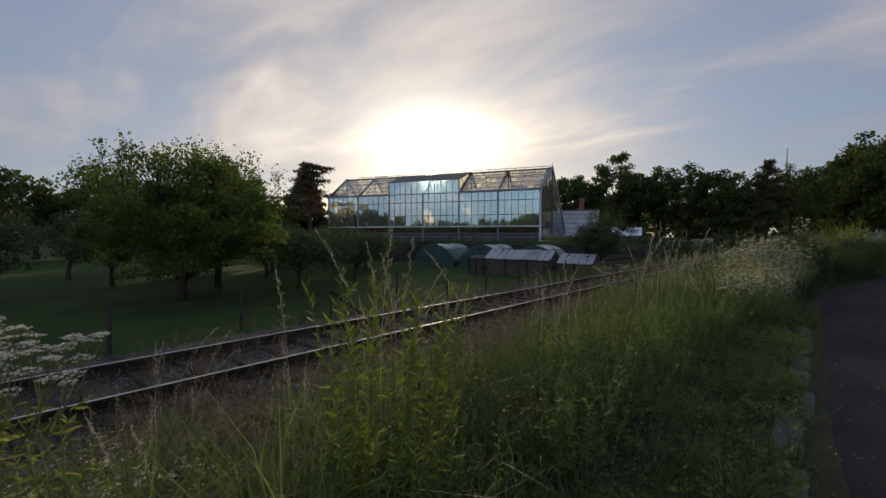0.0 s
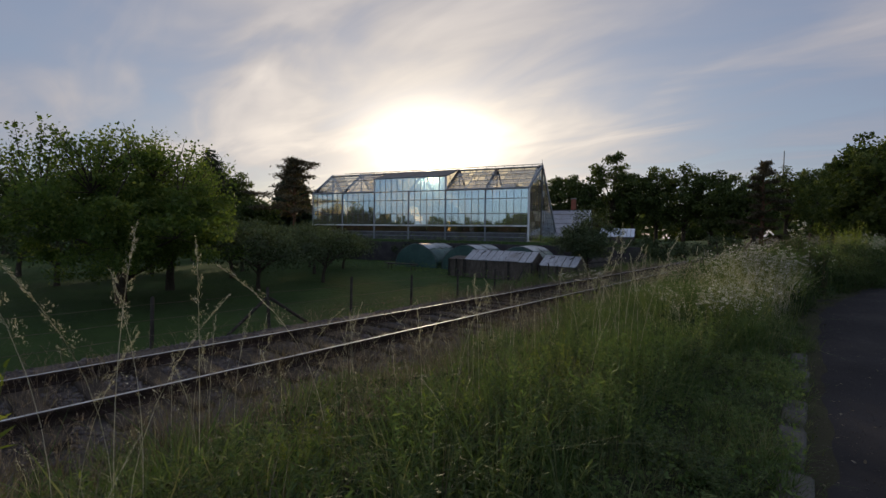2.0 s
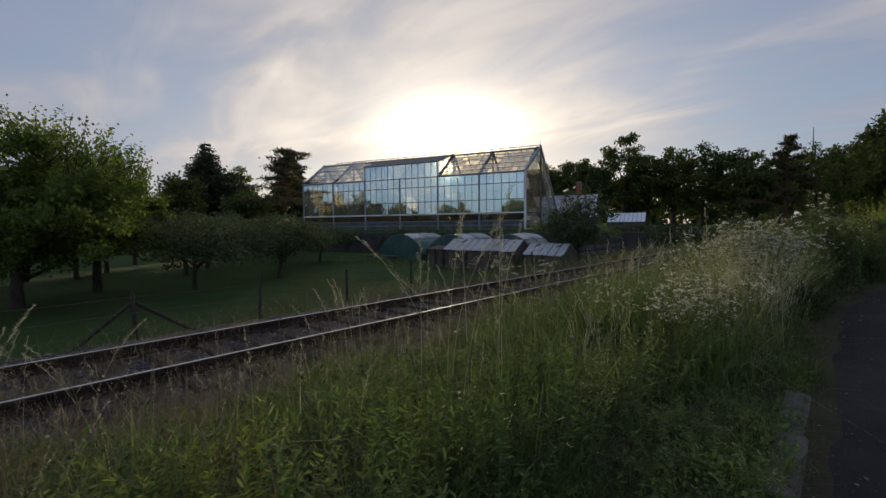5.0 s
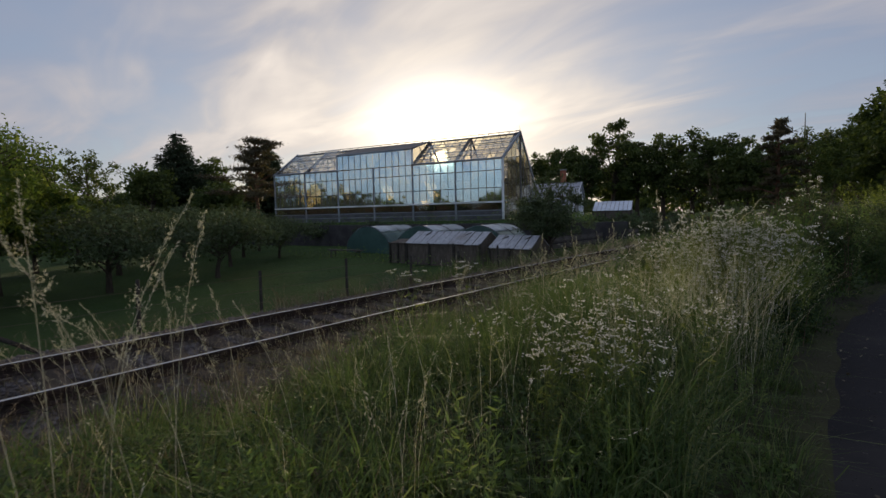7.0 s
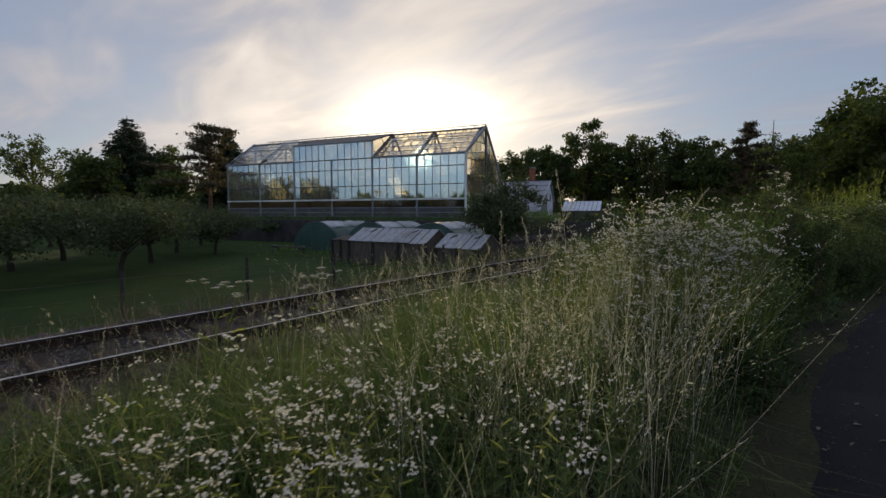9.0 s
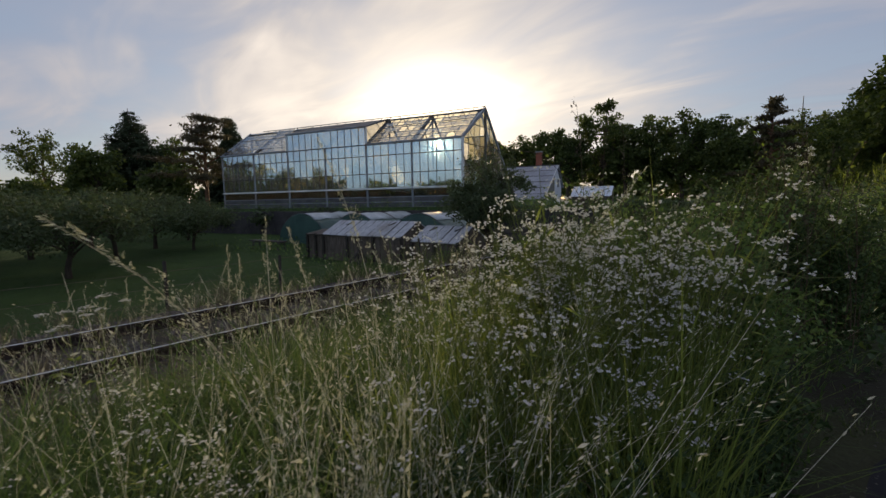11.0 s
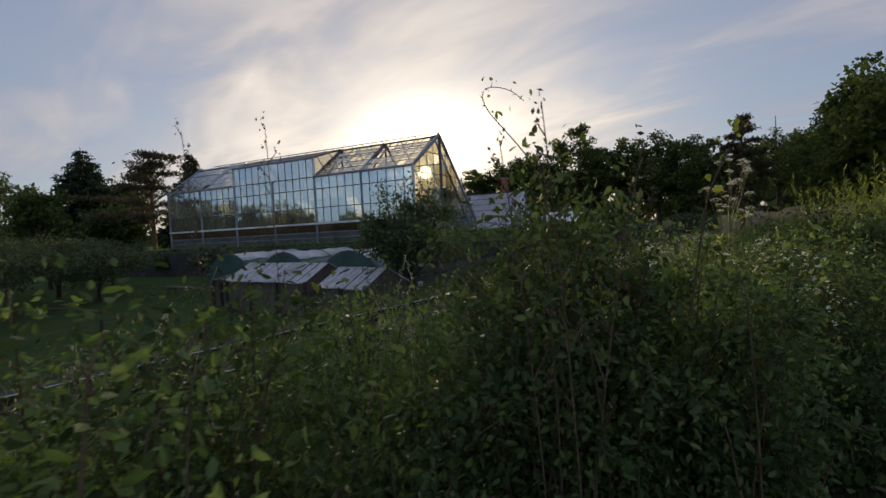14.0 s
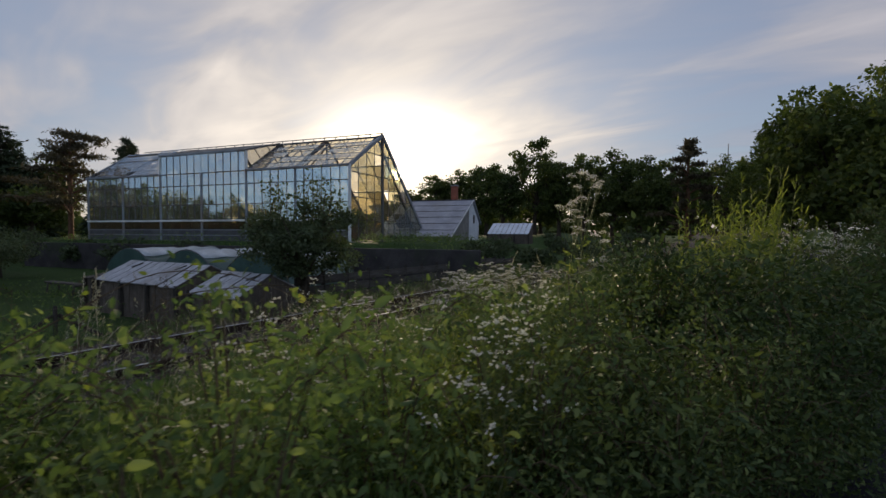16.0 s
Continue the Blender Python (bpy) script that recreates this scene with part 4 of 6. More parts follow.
def tunnel(x, y, turn, width, length, top):
    base = float(height(x, y))
    t = thing("polytunnel", pose(x, y, base, 0, 0, turn), "low plant tunnel with dark green sides and a milky ridge sheet", "polytunnel", "plant tunnels")
    n, rows = 17, 9
    ang = np.linspace(0, np.pi, n)
    arc = np.stack([-np.cos(ang) * width / 2, np.sin(ang) ** 0.62 * top * (0.80 + 0.20 * np.sin(ang) ** 3)], 1)
    r = np.random.default_rng(int(abs(x) * 10))
    V = []
    for k in range(rows):
        sag = 0.03 * (k % 2) + r.normal(size=n) * 0.010
        V.append(np.stack([arc[:, 0] * (1 - sag), np.full(n, length * k / (rows - 1)), arc[:, 1] * (1 - sag)], 1))
    V = np.stack(V)
    for name, a, b, mat, label in (("side_film", 0, 6, "green_film", "dark green side sheet"), ("ridge_film", 5, 12, "pale_film", "milky ridge sheet"), ("side_film", 11, 17, "green_film", "dark green side sheet")):
        W = V[:, a:b] * ((1.012, 1, 1.012) if mat == "pale_film" else (1, 1, 1))
        m = b - a
        i, j = np.meshgrid(np.arange(rows - 1), np.arange(m - 1), indexing="ij")
        q = i * m + j
        ob = part(name, fast(name, W.reshape(-1, 3), np.stack([q, q + m, q + m + 1, q + 1], -1).reshape(-1, 4), True), M[mat], t, label)
        ob.modifiers.new("thick", "SOLIDIFY").thickness = 0.015
    bm = bmesh.new()
    vs = [bm.verts.new((px, -0.03, pz)) for px, pz in arc]
    f = bm.faces.new(vs)
    ext = bmesh.ops.extrude_face_region(bm, geom=[f])
    bmesh.ops.translate(bm, verts=[v for v in ext["geom"] if isinstance(v, bmesh.types.BMVert)], vec=(0, 0.03, 0))
    part("end_sheet", bm, M["green_film"], t, "dark green end sheet")
    for k in (0, 4, 8):
        V2, F = tubes([[((px * 1.02, length * k / (rows - 1), pz * 1.02), 0.02) for px, pz in arc]], 5)
        part("hoop", fast("hoop", V2, F), M["dark_steel"], t)


for x, y in ((-23.4, 26.0), (-19.4, 26.7), (-15.5, 27.4)):
    tunnel(x, y, 14, 3.4, 4.4, 1.72)
# dark retaining wall of the terrace
ob = part("retaining_wall", box(-25.0, 9.0, -3.45, -3.15, -1.1, 0.72, 0.03), M["dark_wall"])
ob.matrix_world = pose(*G_ORIGIN, 0, 0, 0, G_ANGLE)
tagged(ob, "dark stained garden wall below the glasshouse terrace", "wall", kind="structure")
tagged(part("plank_stack", box(-2.6, 0, -0.15, 0.15, 0, 0.06, 0.01), M["dark_board"]), "dark plank lying on trestles in the garden", "plank").matrix_world = pose(-21.0, 23.6, -0.62, 0, 0, 10)
for x in (-23.2, -21.3):
    t = thing("trestle", pose(x, 23.6 + (x + 21) * 0.176, -1.02, 0, 0, 10), "small dark trestle under a plank", "trestle", "trestles")
    part("bar", box(-0.05, 0.05, -0.2, 0.2, 0.34, 0.40), M["dark_board"], t)
    for s in (-0.16, 0.16):
        part("leg", beam((0, s, 0.36), (0, s * 1.4, 0.0), 0.05, 0.05), M["dark_board"], t)

# dark board fence beyond the track, on the bank
for k in range(14):
    x, y = -11.6 + 0.02 * k, 26.5 + 1.05 * k
    b = float(height(x, y))
    t = thing("board_fence", pose(x, y, b, 0, 0, 90), "dark weathered board fence panel beside the railway", "fence", "panels of the board fence")
    for q in range(3):
        part("board", box(0, 1.03, -0.02, 0.02, 0.12 + 0.34 * q, 0.40 + 0.34 * q), M["dark_board"], t)
    part("post", box(-0.05, 0.05, 0.02, 0.11, -0.1, 1.2), M["post"], t)

def small_sign(x, y, z, label):
    """A small plate with two dark bars on a thin stake."""
    t = thing("sign", pose(x, y, float(height(x, y)), 0, 0, 62), label, "sign", "small signs by the track")
    up = z - float(height(x, y))
    part("stake", box(-0.02, 0.02, 0.0, 0.03, -0.15, up + 0.08, 0.004), M["post"], t)
    pl = part("plate", box(-0.09, 0.09, -0.008, -0.001, up - 0.08, up + 0.08, 0.002), M["plate"], t, "white plate")
    for q in (0.025, -0.03):
        part("bar", box(-0.06, 0.06, -0.011, -0.009, up + q - 0.014, up + q + 0.014), M["dark_board"], pl, "dark bar of unreadable writing")


small_sign(-11.30, 27.28, -0.50, "small white plate with dark marks beside the track")
small_sign(-11.30, 25.75, -0.62, "small white plate on a low stake in weeds")

# ---------------------------------------------------------------- trees
def clump_points(c, s, m, r, squash=0.66):
    """Leaf places inside one rounded clump, thicker towards its skin."""
    d = r.normal(size=(m, 3))
    d /= np.linalg.norm(d, axis=1, keepdims=True)
    return c + d * (s * r.random((m, 1)) ** 0.42) * np.array([1.0, 1.0, squash])


def tree(x, y, h, radius, seed, label, name="tree", mat="crown", leaf=0.13, clumps=60, per=160, crown_from=0.28, clump=None, group="", flat=1.0, dz=0.0, trunk_r=None, sprouts=0, ragged=0.28, lobes=11):
    """A broadleaved tree: trunk, main limbs that each carry a lobe of the crown, and leaves in uneven clumps."""
    r = np.random.default_rng(seed)
    t = thing(name, pose(*on(x, y, dz), 0, 0, r.uniform(0, 360)), label, "tree", group)
    z0 = h * crown_from
    mid, half = (z0 + h) / 2, (h - z0) / 2
    clump = clump or radius * 0.26
    tr = trunk_r or 0.035 * h ** 0.9
    top = np.array([r.normal() * radius * 0.1, r.normal() * radius * 0.1, h * 0.8])
    limbs = [[((0, 0, -0.15), tr * 1.35), ((0, 0, 0.12 * h), tr), ((top[0] * 0.3, top[1] * 0.3, h * 0.4), tr * 0.75), (tuple(top), tr * 0.15)]]
    P, size, heart = [], 0.64 - 0.016 * lobes, []
    for i in range(lobes):
        u = 1 - 1.85 * (i + 0.5) / lobes + r.normal() * 0.06
        a = i * 2.4 + r.normal() * 0.3
        w = math.sqrt(max(0.0, 1 - u * u))
        lr = size * r.uniform(0.78, 1.22)
        reach = (1 - 0.82 * lr) * (1 - ragged * r.random() * 0.45)
        c = np.array([math.cos(a) * w * radius * reach, math.sin(a) * w * radius * reach, mid + u * half * reach * flat])
        start = np.array([top[0] * 0.3, top[1] * 0.3, min(max(0.10 * h, c[2] * 0.5), h * 0.6)])
        bend = (start + c) / 2 + np.array([0, 0, r.uniform(0.0, 0.10) * h * 0.5])
        heart.append(c)
        limbs.append([(tuple(start), tr * 0.42), (tuple(bend), tr * 0.26), (tuple(c), tr * 0.10)])
        for k in range(max(2, clumps // lobes)):
            e = clump_points(c, 1.0, 1, r)[0] - c
            e = c + e * np.array([lr * radius, lr * radius, lr * half * 1.3])
            limbs.append([(tuple(c), tr * 0.10), (tuple((c + e) / 2 + (0, 0, 0.05 * half)), tr * 0.06), (tuple(e), tr * 0.02)])
            P.append(clump_points(e, clump * r.uniform(0.7, 1.4), max(8, int(per * r.uniform(0.6, 1.35))), r))
    for k in range(sprouts):                # upright leafy shoots above the crown
        a, q = r.uniform(0, 2 * np.pi), r.uniform(0.1, 0.75)
        c = np.array([math.cos(a) * radius * q, math.sin(a) * radius * q, h - half * 0.55 * q * q - 0.25])
        e = c + np.array([r.normal() * 0.18, r.normal() * 0.18, r.uniform(0.3, 1.0)])
        root = min(heart, key=lambda v: np.linalg.norm(v - c))
        limbs.append([(tuple(root), 0.02), (tuple(c), 0.012), (tuple(e), 0.004)])
        P.append(c + (e - c) * r.uniform(-0.5, 1, (84, 1)) + r.normal(size=(84, 3)) * 0.13)
    V, F = tubes(limbs, 6)
    part("trunk", fast("trunk", V, F, True), M["bark"], t, "dark trunk with spreading limbs")
    P = np.concatenate(P)
    P = P[P[:, 2] > z0 * 0.55]
    part("crown", fast("crown", *leaves(P, leaf, r, up=0.45, long=1.5)), M[mat], t, kind="stuff")
    return t


def spruce(x, y, h, radius, seed, label="dark spruce with drooping tiers of branches", mat="needle", gaps=0.0):
    r = np.random.default_rng(seed)
    t = thing("spruce", pose(*on(x, y)), label, "tree", "conifers behind the garden")
    V, F = tubes([[((0, 0, -0.2), 0.022 * h), ((0, 0, h * 0.5), 0.013 * h), ((0, 0, h), 0.002 * h)]], 8)
    part("trunk", fast("trunk", V, F, True), M["bark"], t)
    P, A, S, lines = [], [], [], []
    z = h * 0.10
    while z < h * 0.985:
        k = (1 - z / h)
        n = int(9 + 7 * k)
        for i in range(n):
            if r.random() < gaps:
                continue
            a = r.uniform(0, 2 * np.pi)
            ln = radius * (k ** 0.74) * r.uniform(0.55, 1.12) + 0.06
            d = np.array([math.cos(a), math.sin(a), 0])
            s = np.linspace(0.12, 1, max(4, int(ln / 0.2)))
            pts = np.array([0, 0, z]) + d * (s * ln)[:, None] + np.array([0, 0, 1.0]) * ((-0.30 * s + 0.16 * s ** 3) * ln)[:, None]
            lines.append([((0, 0, z), 0.03), (tuple(pts[-1]), 0.008)])
            m = len(pts) * 7
            idx = r.integers(0, len(pts), m)
            P.append(pts[idx] + r.normal(size=(m, 3)) * np.array([0.09, 0.09, 0.05]) * (0.5 + ln * 0.25))
            S.append(np.full(m, 0.13 + 0.24 * k))
            A.append(np.tile(d + np.array([0, 0, -0.45]), (m, 1)) + r.normal(size=(m, 3)) * 0.45)
        z += h * 0.022 + 0.05
    V, F = tubes(lines, 4)
    part("branch_tangle", fast("branch_tangle", V, F), M["bark"], t, kind="stuff")
    P, A, S = np.concatenate(P), np.concatenate(A), np.concatenate(S)
    part("needles", fast("needles", *leaves(P, S, r, up=0.3, long=2.4, aim=A, slim=0.7)), M[mat], t, kind="stuff")


def pine(x, y, h, radius, seed, label="scots pine with a reddish trunk and flat needle pads", first=0.45, pads=26, lean=0.0):
    r = np.random.default_rng(seed)
    t = thing("pine", pose(*on(x, y), 0, lean, 0), label, "tree", "conifers behind the garden")
    lines = [[((0, 0, -0.2), 0.024 * h), ((0.1, 0, h * 0.5), 0.017 * h), ((0.0, 0.1, h * 0.97), 0.004 * h)]]
    P = []
    for k in range(pads):
        z = h * (first + (1 - first) * (k + 0.5) / pads)
        a = k * 2.4 + r.normal() * 0.4
        q = (z / h - first) / (1 - first)
        ln = radius * (1.10 - 0.92 * q) * r.uniform(0.25, 1.15)
        c = np.array([math.cos(a) * ln, math.sin(a) * ln, z + ln * 0.12])
        lines.append([((0, 0, z - 0.25), 0.010 * h), (tuple(c * (0.5, 0.5, 1)), 0.006 * h), (tuple(c), 0.002 * h)])
        for _ in range(5):
            cc = c * (1, 1, 1) + r.normal(size=3) * np.array([0.28, 0.28, 0.05]) * radius * 0.45
            cc[:2] *= r.uniform(0.6, 1.05)
            P.append(cc + r.normal(size=(95, 3)) * np.array([0.34, 0.34, 0.055]) * radius * 0.24)
    V, F = tubes(lines, 6)
    part("trunk", fast("trunk", V, F, True), M["pine_bark"], t, "reddish scaly trunk")
    P = np.concatenate(P)
    part("needles", fast("needles", *leaves(P, 0.15, r, up=0.4, long=2.2, slim=0.7)), M["pine_needle"], t, kind="stuff")


ORCHARD = "broad old fruit tree with dense dark-green leaves on the lawn"
tree(-18.6, 6.5, 5.1, 4.5, 11, "large spreading tree with sunlit yellow-green upper leaves", leaf=0.078, sprouts=90, ragged=0.95, clumps=210, per=280, crown_from=0.08, clump=0.46, lobes=19, group="orchard trees")
tree(-21.0, 8.8, 4.8, 2.5, 12, "spreading tree with sunlit yellow-green upper leaves", leaf=0.078, sprouts=44, ragged=0.85, clumps=110, per=260, crown_from=0.14, clump=0.42, lobes=12, group="orchard trees")
for k, (x, y, h, rad) in enumerate([(-18.6, 11.3, 2.9, 2.3), (-26.5, 9.0, 3.1, 2.4), (-19.3, 15.0, 2.8, 2.4), (-24.2, 12.8, 3.2, 2.5), (-23.3, 17.2, 3.0, 2.6), (-27.6, 15.0, 3.2, 2.2), (-28.0, 20.0, 3.1, 2.6), (-32.0, 18.0, 3.3, 2.2),
                                    (-25.5, 21.0, 2.6, 2.2), (-32.5, 23.2, 3.0, 2.1), (-36.5, 21.0, 3.4, 2.3), (-29.0, 10.6, 3.2, 2.1), (-34.0, 13.0, 3.4, 2.3), (-25.5, 6.0, 3.3, 2.2), (-39.0, 16.5, 3.6, 2.4), (-31.5, 5.5, 3.6, 2.4), (-24.0, 1.5, 3.4, 2.2)]):
    tree(x, y, h, rad, 100 + k, ORCHARD, name="orchard_tree", mat="orchard", leaf=0.082, ragged=0.38, clumps=64, per=108, crown_from=0.24, clump=0.62, group="orchard trees")

# shrubs by the glasshouse corner
tree(-10.3, 25.9, 3.4, 2.0, 201, "bushy small tree beside the railway in front of the glasshouse", name="small_tree", mat="orchard", leaf=0.07, clumps=110, per=150, crown_from=0.22, clump=0.36, ragged=0.5, sprouts=14, lobes=13, group="shrubs of the garden")
for k, (x, y, h, rad) in enumerate([(-13.0, 41.0, 1.5, 1.7), (-12.0, 46.0, 1.6, 1.9), (-10.5, 52.0, 2.0, 2.2), (-8.5, 58.0, 2.4, 2.6), (-14.0, 57.0, 2.6, 2.4), (-29.0, 31.0, 1.5, 1.3), (-33.5, 29.6, 1.7, 1.5), (-38.0, 28.2, 1.7, 1.5)]):
    tree(x, y, h, rad, 220 + k, "low dark shrub on the garden bank", name="shrub", mat="orchard", leaf=0.16, clumps=30, per=80, crown_from=0.05, clump=0.5, group="shrubs of the garden")

# conifers and woods beyond
spruce(-66.1, 29.1, 12.3, 5.6, 301)
spruce(-61.0, 39.0, 12.0, 4.0, 302)
spruce(-64.6, 40.8, 11.9, 3.8, 303)
pine(-45.5, 29.6, 8.7, 4.4, 304, pads=24, first=0.24)
pine(-5.3, 65.5, 10.9, 2.9, 305, label="tall dark pine with flat open tiers", first=0.16, pads=22)
WOOD = "tall dark broadleaved tree at the edge of the wood"
for k, (x, y, top, rad) in enumerate([(-39.8, 87.6, 14.9, 4.6), (-34.6, 84.0, 13.4, 4.4), (-30.2, 86.8, 17.9, 5.6), (-26.6, 88.6, 14.4, 4.4), (-22.6, 89.4, 15.2, 4.8), (-17.6, 86.6, 13.8, 4.6), (-13.0, 83.3, 13.2, 5.0),
                                      (-9.6, 79.6, 10.4, 3.8), (-8.4, 95.0, 13.0, 4.6), (-4.6, 112.0, 16.6, 6.0), (-0.6, 110.0, 16.4, 6.0), (5.0, 108.0, 17.5, 6.5), (-46.5, 90.0, 14.6, 3.8), (-51.5, 88.5, 14.2, 3.8), (-56.5, 86.0, 10.6, 3.6), (-33.0, 96.0, 11.0, 5.0)]):
    g = float(height(x, y))
    tree(x, y, top - g, rad, 400 + k, WOOD, name="woodland_tree", mat="crown_far", leaf=0.30, ragged=0.40, clumps=120, per=84, crown_from=0.08, clump=0.95, lobes=13, group="woodland trees", trunk_r=0.35)
for k, (x, y, top, rad) in enumerate([(3.6, 47.5, 11.2, 3.4), (6.6, 50.5, 12.0, 4.2), (2.6, 62.0, 11.8, 3.8), (5.8, 43.5, 8.8, 3.0), (9.5, 44.5, 11.0, 4.0), (1.2, 74.0, 11.5, 4.5), (7.5, 60.0, 13.0, 5.0), (12.0, 38.0, 10.0, 4.0), (1.9, 52.0, 12.2, 1.7)]):
    tree(x, y, top - 1.3, rad, 450 + k, "leafy roadside tree beside the footpath", name="roadside_tree", mat="roadside", leaf=0.19, clumps=130, per=92, crown_from=0.04, clump=0.72, lobes=14, group="trees by the footpath", trunk_r=0.2)
for k, (x, y, top, rad) in enumerate([(-58.4, 7.7, 8.0, 4.2), (-57.0, 12.4, 8.2, 3.8), (-51.5, 3.0, 7.0, 3.8), (-60.0, -2.0, 9.0, 4.5), (-94.3, 24.4, 12.9, 5.2), (-68.5, 34.6, 9.0, 2.8), (-60.5, 24.2, 6.2, 2.6), (-48.0, -4.0, 7.5, 4.2), (-72.0, 20.0, 3.6, 4.0), (-80.0, 26.0, 4.2, 4.0), (-76.0, 34.0, 7.0, 4.0), (-52.5, 28.6, 3.4, 3.0), (-58.0, 21.0, 2.6, 3.0)]):
    tree(x, y, top + 1.0, rad, 480 + k, "dark broadleaved tree beyond the orchard", name="garden_tree", mat="crown_far", leaf=0.28, ragged=0.4, clumps=75, per=70, crown_from=0.08, clump=1.0, group="trees beyond the orchard", trunk_r=0.25)


def far_wood(name, label, arc, dist, top, seed, count):
    """A distant belt of woodland: many leaf clumps along an arc, uncountable."""
    r = np.random.default_rng(seed)
    a = np.radians(r.uniform(*arc, count))
    d = dist + r.normal(size=count) * dist * 0.05
    lump = top * (0.62 + 0.22 * np.sin(a * 31) + 0.16 * np.sin(a * 73 + 2))
    z = lump * np.sqrt(r.random(count))
    P = np.stack([-np.sin(a) * d, np.cos(a) * d, z - 1.0], 1)
    tagged(part(name, fast(name, *leaves(P, dist * 0.011, r, up=0.2)), M["crown_far"]), label, "woodland", kind="stuff")


far_wood("far_woodland", "distant belt of dark woodland on the horizon", (-4, 66), 190, 15, 501, 9000)
far_wood("far_hill_wood", "distant dark woodland beyond the orchard", (60, 130), 150, 8, 502, 7000)
far_wood("wood_behind", "dark woodland along the far side of the footpath", (-170, -15), 170, 12, 503, 9000)
far_wood("wood_beyond_track", "dark woodland farther down the line", (125, 195), 110, 10, 504, 6000)
# distant houses and mast
for x, y, w, hh in ((-107.0, 33.0, 9.0, 5.4), (-89.0, 28.5, 8.0, 3.6)):
    t = thing("house", pose(x, y, -1.0, 0, 0, 25), "distant house with a pitched roof behind trees", "house", "distant houses")
    part("wall", box(-w / 2, w / 2, -4, 4, 0, hh), M["house_wall"], t)
    part("roof", prism([(-4.4, hh), (4.4, hh), (0, hh + 2.6)], -w / 2 - 0.3, w / 2 + 0.3), M["roof_tile"], t)
    for q in (-2.4, 0, 2.4):
        part("window", box(q - 0.5, q + 0.5, -4.05, -3.98, hh - 2.2, hh - 0.9), M["dark_board"], t)
t = thing("radio_mast", pose(-8.8, 200.0, 0), "thin steel lattice mast on the far hill", "mast")
V, F = tubes([[((0, 0, 0), 0.5), ((0, 0, 20), 0.3), ((0, 0, 33), 0.10)]], 4)
part("lattice", fast("lattice", V, F), M["dark_steel"], t)

# ---------------------------------------------------------------- the verge
def scatter(n, x0, x1, y0, y1, r):
    return r.uniform(x0, x1, n), r.uniform(y0, y1, n)


def grass_field(name, label, n, x0, x1, y0, y1, tall, wide, mat, seed, lean=0.45, keep=None, clumpy=0.0):
    r = np.random.default_rng(seed)
    x, y = scatter(n, x0, x1, y0, y1, r)
    away, tuft = np.full(n, np.nan), np.ones(n)
    if clumpy:                    # tussocks: blades that fan out of common roots
        many = max(4, n // 32)
        cx, cy = scatter(many, x0, x1, y0, y1, r)
        i = r.integers(0, many, n)
        own = r.random(n) < clumpy
        dx, dy = r.normal(size=n) * 0.055, r.normal(size=n) * 0.055
        x, y = np.where(own, cx[i] + dx, x), np.where(own, cy[i] + dy, y)
        away = np.where(own, np.arctan2(dy, dx) + r.normal(size=n) * 0.4 + 0.0, np.nan)
        tuft = np.where(own, np.clip(1.0 + 0.28 * r.normal(size=many), 0.45, 1.7)[i], 0.85)
    if keep is not None:
        ok = keep(x, y, r)
        x, y, away, tuft = x[ok], y[ok], away[ok], tuft[ok]
    n = len(x)
    h = tall(x, y) * r.uniform(0.55, 1.12, n) * tuft
    base = np.stack([x, y, height(x, y) - 0.02], 1)
    V, F = blades(base, h, wide * r.uniform(0.6, 1.4, n), lean * np.abs(r.normal(size=n)) * 0.9 + 0.08, r, away=away)
    return tagged(part(name, fast(name, V, F), M[mat]), label, "grass", kind="stuff")


def strip(y):
    """Width of the mown strip beside the kerb."""
    return 1.0 * (1 - step(8.8, 10.6, np.asarray(y, float)))


def meadow_h(x, y):
    w = 0.34 + 0.22 * step(-5.2, -3.4, x) + 0.26 * step(9.5, 12, y)
    w = w * np.clip((edge_at(y) - x) / 0.6, 0.3, 1.0) * (1 - 0.45 * step(17.0, 18.6, y) * step(25.5, 22.5, y) * step(-1.8, -2.6, x))
    return w * (0.85 + 0.3 * np.sin(x * 2.3 + 1.0) * np.sin(y * 1.7))


def in_meadow(x, y, r):
    e = edge_at(y) - strip(y) - 0.05 * np.sin(y * 4.0) - 0.1 * r.random(len(x))
    thicket = (y > 13.2) & (y < 22.5) & (x > -1.2 - 0.75 * step(14.7, 15.0, y)) & (r.random(len(x)) < 0.8)
    return (x < e) & (x > -5.6 + 0.25 * np.sin(y * 1.9)) & ~thicket


grass_field("meadow_grass", "tall green meadow grass on the railway verge", 110000, -5.7, 0.4, -1.5, 25.0, meadow_h, 0.0085, "grass", 601, 0.85, in_meadow, 0.75)
grass_field("meadow_grass_far", "tall green meadow grass farther along the verge", 32000, -5.7, 3.0, 25.0, 62, lambda x, y: meadow_h(x, y) * 1.15, 0.016, "grass", 602, 0.5, in_meadow, 0.6)
grass_field("dry_verge_grass", "dry brownish grass along the gravel", 38000, -6.5, -3.8, -2, 32, lambda x, y: 0.32 + 0.12 * np.sin(y * 1.1) ** 2, 0.006, "grass_dry", 603, 0.7, lambda x, y, r: r.random(len(x)) < np.exp(-((x + 5.4) / 0.75) ** 2), 0.5)
grass_field("slope_dry_grass", "brown dry grass mixed into the verge slope", 16000, -5.0, -2.3, -0.5, 9.5, lambda x, y: 0.42 + 0.1 * np.sin(y * 1.3), 0.006, "grass_dry", 611, 0.7, lambda x, y, r: r.random(len(x)) < 0.35 + 0.65 * np.sin(y * 0.8 + 2.1 * x) ** 2, 0.85)
